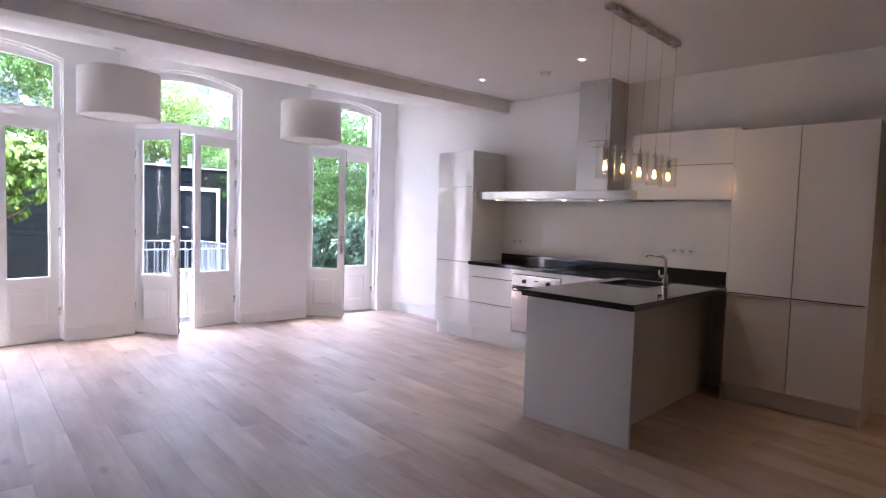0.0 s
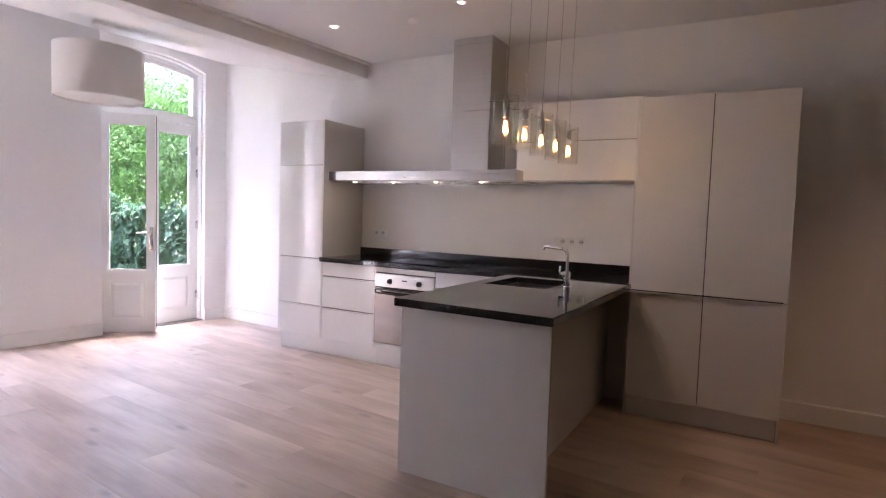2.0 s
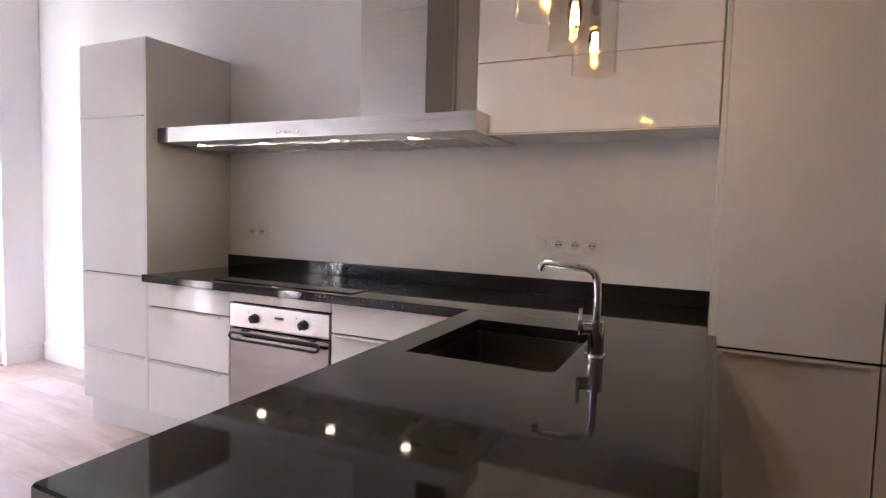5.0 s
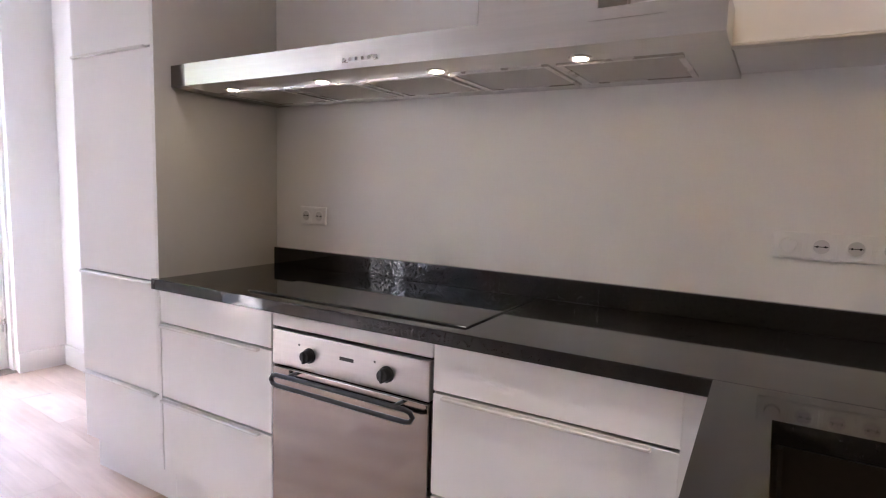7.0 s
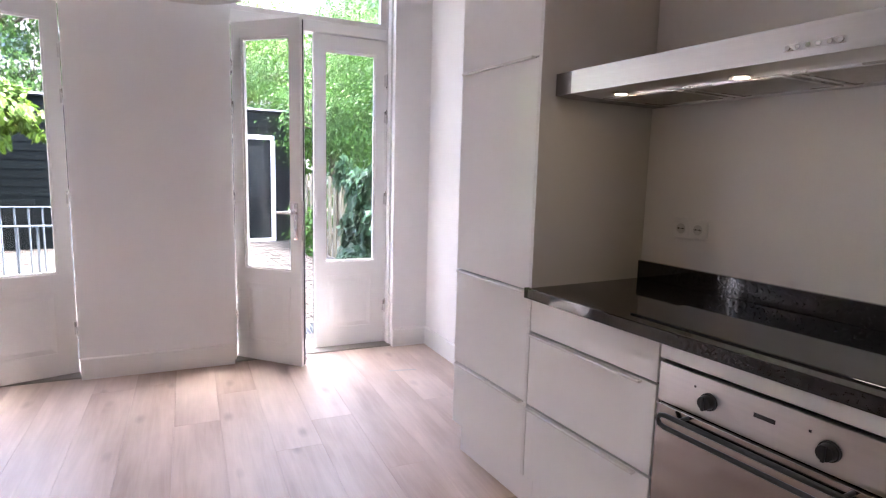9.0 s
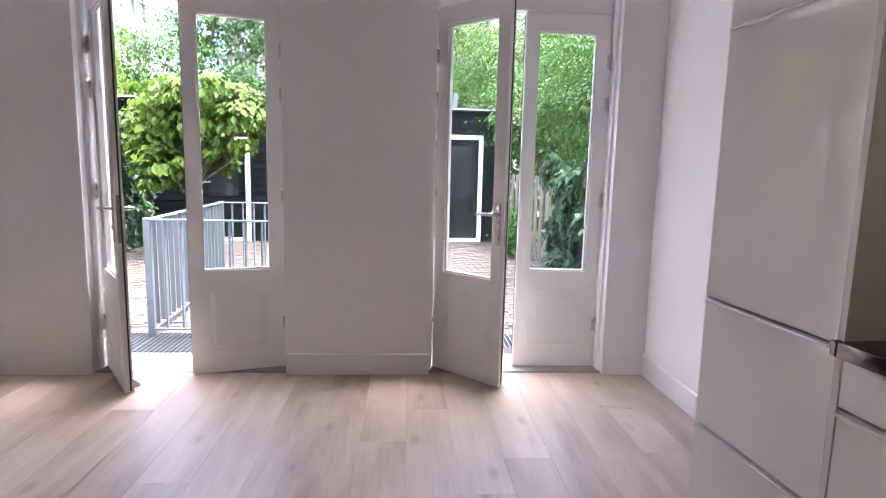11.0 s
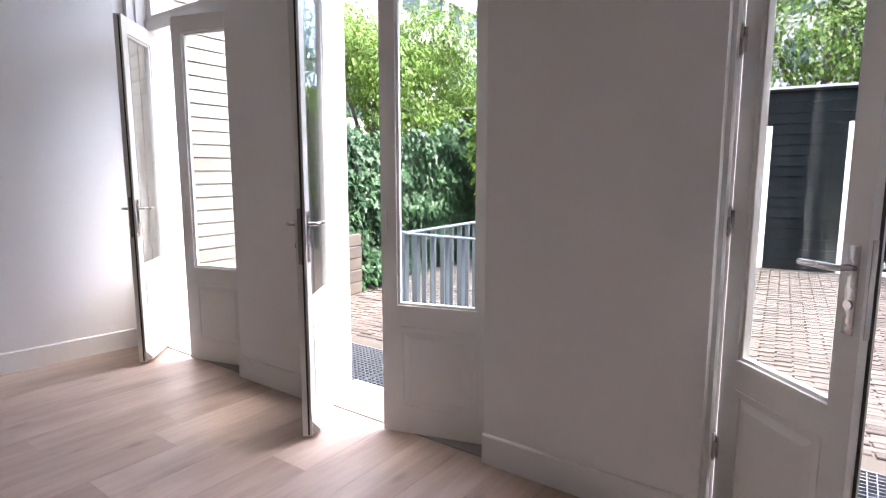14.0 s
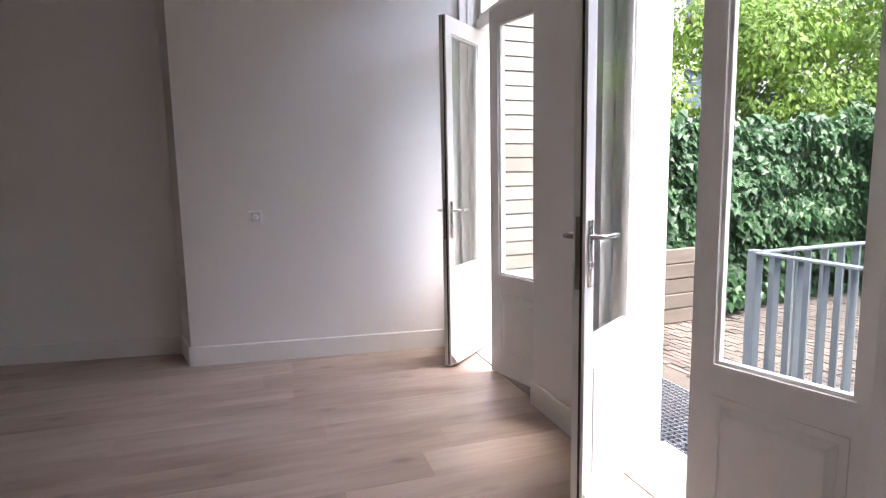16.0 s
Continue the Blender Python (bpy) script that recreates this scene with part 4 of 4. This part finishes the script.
def leaves_mesh(name, spots, shape, material, rng):
    """Many small folded leaves; a spot is a place, an outward direction and a size."""
    verts, faces = [], []
    sh = [Vector(p) for p in shape]
    for place, out, size in spots:
        d = (Vector(out) + Vector((rng.uniform(-0.7, 0.7), rng.uniform(-0.7, 0.7), rng.uniform(-0.5, 0.7)))).normalized()
        down = (Vector((rng.uniform(-0.6, 0.6), rng.uniform(-0.6, 0.6), -1)) - d * d.z * -1)
        down = (down - d * down.dot(d)).normalized()
        side = d.cross(down)
        s = size * rng.uniform(0.65, 1.25)
        b = len(verts)
        for p in sh:
            verts.append(tuple(Vector(place) + s * (p.x * side + p.y * down + p.z * d)))
        faces.append((b, b + 1, b + 2, b + 3))
        faces.append((b, b + 3, b + 4, b + 5))
    me = bpy.data.meshes.new(name)
    me.from_pydata(verts, [], faces)
    me.materials.append(material)
    return me


def limb_into(bm, p, q, r0, r1, rng, steps=5, wobble=0.06):
    p, q = Vector(p), Vector(q)
    last, rl = p, r0
    for k in range(1, steps + 1):
        t = k / steps
        nx = p.lerp(q, t) + Vector((rng.uniform(-1, 1), rng.uniform(-1, 1), rng.uniform(-0.5, 0.5))) * wobble * (q - p).length * (1 if k < steps else 0)
        rn = r0 + (r1 - r0) * t
        tube_into(bm, last, nx, rl, rn, 8)
        last, rl = nx, rn
    return last


def tree(x, y, z, height, clumps, leaf_count, leaf_size, material, label, seed, trunk_r=0.09, shape=LEAF_OVAL):
    """A trunk with limbs that reach into clumps (dx, dy, dz, radius) of leaves."""
    rng = random.Random(seed)
    root = thing("tree", pose(x, y, z), label, "tree")
    bm = bmesh.new()
    fork = Vector((rng.uniform(-0.1, 0.1), rng.uniform(-0.1, 0.1), height * 0.45))
    limb_into(bm, (0, 0, -0.02), fork, trunk_r, trunk_r * 0.7, rng)
    for c in clumps:
        tip = limb_into(bm, fork, (c[0], c[1], c[2]), trunk_r * 0.5, trunk_r * 0.12, rng, 5, 0.05)
        for _ in range(4):
            a = Vector((rng.uniform(-1, 1), rng.uniform(-1, 1), rng.uniform(-0.4, 1))).normalized() * c[3] * 0.85
            limb_into(bm, tip.lerp(fork, rng.uniform(0.0, 0.25)), Vector(c[:3]) + a, trunk_r * 0.16, trunk_r * 0.04, rng, 3, 0.08)
    part("trunk", bm, bark, root, "branching brown trunk")
    total = sum(c[3] ** 2 for c in clumps)
    spots = []
    for c in clumps:
        n = int(leaf_count * c[3] ** 2 / total)
        twigs = []
        for _ in range(max(6, n // 26)):
            v = Vector((rng.gauss(0, 1), rng.gauss(0, 1), rng.gauss(0, 0.8))).normalized()
            twigs.append((v, c[3] * rng.uniform(0.45, 1.08)))
        for _ in range(n):
            v, rad = rng.choice(twigs)
            p = Vector(c[:3]) + v * rad + Vector((rng.gauss(0, 1), rng.gauss(0, 1), rng.gauss(0, 0.55))) * c[3] * 0.14
            spots.append((p, (v + Vector((0, 0, 0.5))), leaf_size))
    crown = new("crown", leaves_mesh("crown", spots, shape, material, rng))
    crown.parent = root
    tagged(crown, "airy crown of small leaves")
    return root


def ivy(name, x0, y0, x1, y1, z0, z1, depth, count, size, material, label, seed, side):
    """Climbing leaves over an upright strip from (x0, y0) to (x1, y1); side: the way it faces."""
    rng = random.Random(seed)
    spots = []
    out = Vector((*side, 0))
    for _ in range(count):
        t, h = rng.random(), rng.random() ** 0.9
        bulge = noise.noise(Vector((t * 7 + seed, h * 4, 0.3)))
        top = z1 + 0.22 * noise.noise(Vector((t * 9, seed, 0))) + 0.08 * rng.random()
        p = Vector((x0 + (x1 - x0) * t, y0 + (y1 - y0) * t, z0 + (top - z0) * h))
        p += out * (depth * (0.55 + 0.6 * bulge) * rng.uniform(0.7, 1.05))
        spots.append((p, out + Vector((0, 0, 0.35)), size))
    ob = new(name, leaves_mesh(name, spots, LEAF_IVY, material, rng))
    return tagged(ob, label, "ivy", kind="stuff")


# boarded wall of the neighbouring extension
root = thing("wall_neighbour", pose(-0.78, 7.6, GZ), "weathered grey boarded wall beside the yard", "wall", kind="structure")
part("backing", box(-1.2, -0.80, 6.72, 8.66, GZ - 0.05, 3.6), pit_dark, root, world=True)
board = mesh_of("cladding_board", box(-0.012, 0.012, -0.96, 0.96, 0.003, 0.105, 0.003, 1), weathered)
for k in range(33):
    ob = new("cladding_board", board)
    ob.parent = root
    ob.matrix_basis = pose(0.0, 0.09, 0.02 + 0.108 * k, 0, -3.0, 0)

# timber planter and ivy-grown wall
root = thing("planter", pose(-0.62, 8.68, GZ), "old timber planter of stacked boards under the ivy", "planter")
pl_board = mesh_of("planter_board", box(-0.02, 0.02, -0.36, 0.36, 0.002, 0.125, 0.006, 1), planter_wood)
for k in range(5):
    ob = new("planter_board", pl_board)
    ob.parent = root
    ob.matrix_basis = pose(0.06 + 0.004 * (k % 2), 0.0, 0.13 * k, 0, 0, 0)
part("corner_post", box(-0.59, -0.53, 8.27, 8.33, GZ, GZ + 0.68, 0.006), planter_wood, root, world=True)
part("soil", box(-0.765, -0.585, 8.34, 9.03, GZ, GZ + 0.60), joint_sand, root, world=True)
# wall behind the leaves, painted with the ivy's inner shade
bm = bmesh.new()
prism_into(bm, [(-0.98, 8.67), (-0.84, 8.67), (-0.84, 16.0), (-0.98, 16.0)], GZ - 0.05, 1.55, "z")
single("garden_wall", bm, ivy_back, "garden wall in dark green for the shade inside its ivy", "wall", "structure")
single("wall_coping", box(-1.15, -0.80, 8.68, 13.05, 1.59, 1.66, 0.008), concrete, "pale stone coping along the garden wall", "coping", "structure")
ivy("ivy_hedge", -0.82, 11.0, -0.82, 13.1, 1.3, 1.95, 0.22, 1600, 0.08, ivy_leaf, "dark green ivy rising over the far end of the wall", 4, (1, 0))
ivy("ivy_hedge", -0.82, 8.70, -0.82, 13.1, 0.55, 1.70, 0.26, 7800, 0.08, ivy_leaf, "dense dark green ivy covering the garden wall", 3, (1, 0))
ivy("ivy_hedge", -0.80, 9.06, -0.80, 13.0, 0.0, 0.9, 0.30, 4000, 0.08, ivy_leaf, "dense dark green ivy hanging down to the paving", 5, (1, 0))

ivy("ivy_hedge", -0.78, 8.30, -0.78, 9.10, 0.62, 1.64, 0.24, 1100, 0.08, ivy_leaf, "dark ivy hanging over the timber planter", 6, (1, 0))

# fence on the other side
root = thing("fence", pose(5.27, 10.8, GZ), "brown timber slat fence along the yard", "fence")
slat = mesh_of("slat", box(-0.011, 0.011, -0.045, 0.045, 0.03, 1.25, 0.003, 1), fence_wood)
for k in range(50):
    ob = new("slat", slat)
    ob.parent = root
    ob.matrix_basis = pose(0.0 if k % 2 else 0.03, -3.4 + 0.125 * k, 0, 0, 0, 0)
for z in (0.3, 0.98):
    part("fence_rail", box(5.292, 5.325, 7.35, 13.65, GZ + z, GZ + z + 0.07), fence_wood, root, world=True)
for k in range(5):
    part("fence_post", box(5.325, 5.395, 7.4 + 1.5 * k, 7.47 + 1.5 * k, GZ, GZ + 1.28, 0.004), fence_wood, root, world=True)
ivy("ivy_hedge", 5.22, 7.3, 5.17, 9.45, -0.02, 1.32, 0.34, 3800, 0.10, ivy_leaf, "climbing green leaves spilling over the fence", 8, (-1, 0))
ivy("ivy_hedge", 5.20, 10.9, 5.17, 12.2, -0.02, 0.62, 0.26, 1000, 0.085, mid_leaf, "climbing green leaves at the foot of the fence", 9, (-1, 0))

ivy("ivy_hedge", 5.0, 15.9, 9.5, 14.9, -0.02, 2.7, 0.5, 6000, 0.11, mid_leaf, "tall leafy hedge beside the shed", 10, (0, -1))
# black shed
SHY = 13.1
shed = thing("shed", pose(2.2, SHY, GZ), "black boarded garden shed with white trimmed glass doors", "shed")
part("body", box(-1.6, 5.22, SHY + 0.03, 16.0, GZ, 2.30), black_boards, shed, world=True)
gaps = ((3.99, 4.98, 0.0, 1.90), (2.22, 3.16, 0.0, 1.87), (0.02, 0.90, 0.0, 1.75))
for k in range(17):
    z0 = GZ + 0.01 + 0.137 * k
    z1 = z0 + 0.13
    x = -1.6
    runs = []
    for a, b, g0, g1 in sorted(gaps):
        if z0 < g1:
            runs.append((x, a))
            x = b
    runs.append((x, 5.25))
    for a, b in runs:
        bm = bmesh.new()
        prism_into(bm, [(SHY + 0.028, z0), (SHY + 0.006, z0), (SHY + 0.012, z1), (SHY + 0.028, z1)], a, b, "y")
        for v in bm.verts:
            v.co = Vector((v.co.y, v.co.x, v.co.z))
        part("board", bm, black_boards, shed, world=True)
part("roof_edge", box(-1.7, 5.30, SHY - 0.05, 16.05, 2.302, 2.36, 0.006), black_boards, shed, world=True)
part("fascia", box(-1.7, 5.30, SHY - 0.058, SHY - 0.051, 2.335, 2.365), concrete, shed, "thin pale roof trim", world=True)
part("vent_pipe", tube((4.55, SHY + 0.7, 2.36), (4.55, SHY + 0.7, 2.72), 0.055, 0.055, 14), galvanised, shed, "short grey vent pipe", world=True, smooth=True)
for a, b, g0, g1 in gaps:
    bm = bmesh.new()
    ring_into(bm, rect(a, b, GZ, g1), rect(a + 0.075, b - 0.075, GZ + 0.06, g1 - 0.075), SHY - 0.02, SHY + 0.029)
    fr = part("door", bm, trim_paint, shed, "white framed shed door", world=True)
    part("door_panel", box(a + 0.076, b - 0.076, SHY + 0.005, SHY + 0.026, GZ + 0.061, g1 - 0.076), black_boards, fr, "dark door panel", world=True)
    part("pane", box(a + 0.20, b - 0.20, SHY - 0.001, SHY + 0.004, 0.75, g1 - 0.2), shed_glass, fr, "dark reflecting door glass", world=True)
    part("handle", path_tube([(a + 0.13, SHY + 0.004, 0.98), (a + 0.13, SHY - 0.04, 0.98), (a + 0.24, SHY - 0.045, 0.98)], 0.009), steel_flat, fr, "steel lever handle", world=True)

# railing round the light well
rail = thing("railing", pose(2.0, 8.3, GZ), "grey galvanised steel railing with flat bars", "railing")
corners = [(1.15, 7.42), (2.95, 7.26), (2.98, 9.35), (1.22, 9.48)]
bar = mesh_of("baluster", box(-0.006, 0.006, -0.018, 0.018, 0.06, 0.895), galvanised)
for (xa, ya), (xb, yb) in zip(corners, corners[1:] + corners[:1]):
    a, b = Vector((xa, ya, 0)), Vector((xb, yb, 0))
    length = (b - a).length
    ang = math.degrees(math.atan2(yb - ya, xb - xa))
    for zz, h in ((0.895, 0.012), (0.055, 0.012)):
        bm = box(0.0, length, -0.025, 0.025, zz, zz + h, 0.002, 1)
        ob = part("rail", bm, galvanised, rail)
        ob.matrix_basis = Matrix.Translation(a - Vector((2.0, 8.3, 0))) @ pose(0, 0, 0, 0, 0, ang)
    n = int(length / 0.115)
    for k in range(1, n):
        ob = new("baluster", bar)
        ob.parent = rail
        p = a.lerp(b, k / n) - Vector((2.0, 8.3, 0))
        ob.matrix_basis = pose(p.x, p.y, 0, 0, 0, ang)
    part("post", box(xa - 0.025, xa + 0.025, ya - 0.025, ya + 0.025, GZ, GZ + 0.915, 0.004), galvanised, rail, world=True)

# grating along the doors
for k in range(6):
    root = thing("floor_grating", GARDEN_WALL @ pose(-5.45 + k * 0.985, WALL_T + 0.06, GZ), "dark steel grating outside the doors", "grating", "gratings")
    bm = bmesh.new()
    box_into(bm, 0, 0.97, 0, 0.006, -0.03, 0)
    box_into(bm, 0, 0.97, 0.574, 0.58, -0.03, 0)
    for j in range(28):
        box_into(bm, 0.036 * j, 0.036 * j + 0.004, 0.006, 0.574, -0.028, -0.001)
    for j in range(1, 17):
        box_into(bm, 0.0, 0.97, 0.034 * j, 0.034 * j + 0.004, -0.022, -0.002)
    tagged(part("grid", bm, grate_steel, root), kind="stuff")

# trees and shrubs
tree(0.35, 11.5, GZ, 1.9, [(0.1, 0, 1.95, 0.5), (-0.45, 0.2, 1.7, 0.5), (0.75, -0.1, 1.9, 0.45), (0.2, -0.3, 2.35, 0.42), (-0.35, 0.1, 2.25, 0.42), (0.65, 0.1, 2.2, 0.38), (1.15, 0, 1.98, 0.3), (-0.5, 0, 1.35, 0.4), (-0.25, -0.2, 1.25, 0.36), (0.3, 0.1, 1.5, 0.38)], 7000, 0.115, bright_leaf,
     "small bright green tree in front of the shed", 11, 0.05)
tree(-2.6, 11.8, GZ, 3.6, [(0, 0, 3.1, 0.9), (0.9, -0.7, 2.75, 0.75), (-0.6, 0.7, 3.3, 0.8), (0.9, 0.6, 3.4, 0.8), (0.2, -1.3, 3.2, 0.8), (0.6, 1.6, 2.9, 0.8), (-0.2, -2.0, 2.6, 0.7), (0.9, -0.5, 2.1, 0.65), (0.7, 0.8, 2.1, 0.7), (0.5, -2.2, 2.0, 0.65), (0.8, 1.9, 2.3, 0.7), (0.1, -3.0, 2.4, 0.8), (-0.3, -3.2, 3.2, 0.7)], 46000, 0.062, bright_leaf,
     "yellow-green tree leaning over the garden wall", 12)
tree(-1.6, 17.5, GZ, 4.6, [(0, 0, 3.6, 1.3), (1.6, 0.2, 3.3, 1.1), (-1.6, -0.5, 3.2, 1.2), (0.5, 0.5, 4.6, 1.0), (3.0, 0.2, 3.1, 1.0), (2.3, 0.3, 4.6, 1.0), (3.6, 0.0, 5.3, 1.0), (1.4, 0.2, 5.6, 0.9)], 28000, 0.09, mid_leaf,
     "leafy green tree behind the shed", 13, 0.14)
tree(3.9, 18.0, GZ, 5.0, [(0, 0, 3.9, 1.3), (1.5, 0.2, 3.6, 1.2), (-1.5, -0.5, 3.4, 1.1), (0.4, 0.5, 4.9, 1.0), (-1.4, 0.2, 5.2, 1.0), (1.9, 0.0, 4.9, 1.1), (0.6, 0.2, 6.0, 0.9), (2.9, 0.1, 3.7, 1.0)], 28000, 0.09, bright_leaf,
     "leafy green tree behind the shed", 14, 0.14)
tree(9.6, 17.0, GZ, 5.0, [(0, 0, 3.6, 1.3), (1.3, 0.3, 4.4, 1.2), (-1.3, -0.2, 4.3, 1.2), (0.2, 0.2, 5.5, 1.1), (-1.5, 0.1, 5.4, 0.9)], 20000, 0.09, mid_leaf,
     "leafy green tree beyond the timber fence", 18, 0.14)
tree(6.9, 10.2, GZ, 4.8, [(0, 0, 3.2, 1.1), (-0.5, -1.6, 2.7, 1.0), (-0.4, 1.6, 2.9, 1.0), (-0.6, 0.4, 2.0, 0.9), (-0.5, -0.9, 1.9, 0.8), (0.3, -0.4, 4.4, 1.0), (-0.3, 2.7, 2.2, 0.9)], 46000, 0.062, mid_leaf,
     "dense green tree behind the timber fence", 15, 0.12)
tree(6.6, 14.2, GZ, 4.6, [(0, 0, 3.0, 1.1), (-0.9, -0.6, 2.4, 0.9), (-0.9, 0.8, 3.4, 1.0), (0.4, 0.9, 4.3, 1.0), (-1.0, -1.3, 2.1, 0.7)], 28000, 0.064, mid_leaf,
     "dense green tree at the corner of the shed", 16, 0.12)
tree(7.2, 6.9, GZ, 4.4, [(0, 0, 2.9, 1.0), (-0.6, 0.9, 2.3, 0.9), (-0.5, 0.3, 1.5, 0.8), (-0.3, 0.9, 3.6, 1.0)], 16000, 0.064, mid_leaf,
     "dense green shrub tree beside the house", 17, 0.10)


# far buildings
def office(name, m, cols, rows, w, h, pier, band, wall_mat, label):
    root = thing(name, m, label, "building")
    bm = bmesh.new()
    box_into(bm, 0, cols * w, 0.3, 14, -2, rows * h + 1.2)
    for c in range(cols + 1):
        box_into(bm, c * w - pier / 2, c * w + pier / 2, -0.05, 0.29, -2, rows * h + 0.6)
    for r in range(rows + 1):
        box_into(bm, -pier / 2, cols * w + pier / 2, 0.0, 0.295, r * h - band / 2, r * h + band / 2)
    part("wall", bm, wall_mat, root)
    part("roof", box(-0.6, cols * w + 0.6, -0.4, 14.2, rows * h + 1.2, rows * h + 1.6), wall_mat, root)
    pane = mesh_of("window", box(pier / 2 + 0.02, w - pier / 2 - 0.02, 0.21, 0.25, band / 2 + 0.02, h - band / 2 - 0.02), office_glass)
    for c in range(cols):
        for r in range(1, rows):
            ob = new("window", pane)
            ob.parent = root
            ob.matrix_basis = pose(c * w, 0, r * h)
    return root


office("office_building", pose(-6, 46, 0), 16, 7, 2.1, 3.3, 0.7, 1.5, concrete, "pale concrete office block with a grid of windows")
office("office_building", pose(-16, 24, 0, 0, 0, 90), 14, 7, 2.6, 3.2, 0.35, 1.5, office_white, "white office block with long window bands")


# ---- brick paving ----
paving = thing("pavement", pose(0, 0, GZ), "old reddish brown clinker brick paving", "pavement", kind="structure")
part("bed", box(-0.85, 5.72, 7.20, 13.3, -0.044, -0.012), joint_sand, paving, "sandy joints")
rng = random.Random(21)
brick_meshes = []
for k in range(6):
    bm = box(-0.100, 0.100, -0.0255, 0.0255, -0.05, 0.0, 0.004, 1)
    for v in bm.verts:
        v.co += Vector((rng.uniform(-1, 1), rng.uniform(-1, 1), rng.uniform(-1, 0.6))) * 0.0022
    brick_meshes.append(mesh_of("brick", bm, brick_mat))
far_v, far_f = [], []
near = 0
for r in range(105):
    y = 7.42 + 0.0565 * r
    if y > 13.05:
        break
    x = -0.72 + (0.105 if r % 2 else 0.0)
    while x < 5.6:
        yy = y + 0.09 * (4.55 - x) * (1 - r / 105) + rng.uniform(-0.003, 0.003)
        tilt = (rng.uniform(-1.5, 1.5), rng.uniform(-1.0, 1.0), rng.uniform(-2, 2))
        zz = rng.uniform(-0.004, 0.003)
        if r < 16 and 0.1 < x < 4.0 and near < 300:
            ob = new("brick", brick_meshes[rng.randrange(6)])
            ob.parent = paving
            ob.matrix_basis = pose(x, yy, zz, *tilt)
            near += 1
        else:
            m = pose(x, yy, zz, *tilt)
            b = len(far_v)
            for p in ((-0.1, -0.0255, -0.03), (0.1, -0.0255, -0.03), (0.1, 0.0255, -0.03), (-0.1, 0.0255, -0.03), (-0.097, -0.0225, 0), (0.097, -0.0225, 0), (0.097, 0.0225, 0), (-0.097, 0.0225, 0)):
                far_v.append(tuple(m @ Vector(p)))
            far_f += [(b + 4, b + 5, b + 6, b + 7), (b, b + 1, b + 5, b + 4), (b + 1, b + 2, b + 6, b + 5), (b + 2, b + 3, b + 7, b + 6), (b + 3, b, b + 4, b + 7)]
        x += 0.21
me = bpy.data.meshes.new("brick_field")
me.from_pydata(far_v, [], far_f)
me.materials.append(brick_mat)
field = new("brick_field", me)
field.parent = paving
tagged(field, "brick paving further out", kind="stuff")

# ---- oak floor ----
floor_planks = thing("floor_planks", GARDEN_WALL.copy(), "wide limed oak floor planks with knots", "floor", kind="structure")
rng = random.Random(5)
PW = 0.222
cache = {}
u = -8.2
while u < 0.95:
    end = 0.03 if u < 0.12 else -4.2
    d = -11.6 - rng.uniform(0.0, 1.6)
    while d < end - 0.02:
        length = rng.choice((1.5, 1.9, 2.2, 2.2))
        if d + length > end - 0.25:
            length = end - d
        key = round(length, 3)
        if key not in cache:
            cache[key] = mesh_of("plank", box(0.0003, PW - 0.0003, 0.0003, length - 0.0003, -0.02, 0.0, 0.0005, 1), oak)
        ob = new("plank", cache[key])
        ob.parent = floor_planks
        ob.matrix_basis = pose(u, d, 0)
        d += length
    u += PW
strip = box(-0.09, 0.09, -0.009, 0.009, 0.0, 0.0015, 0.0005, 1)
single("floor_strip", strip, filter_mesh, "small dark metal strip let into the oak floor", "floor strip", m=pose(4.13, 5.735, 0.0004, 0, 0, -16))
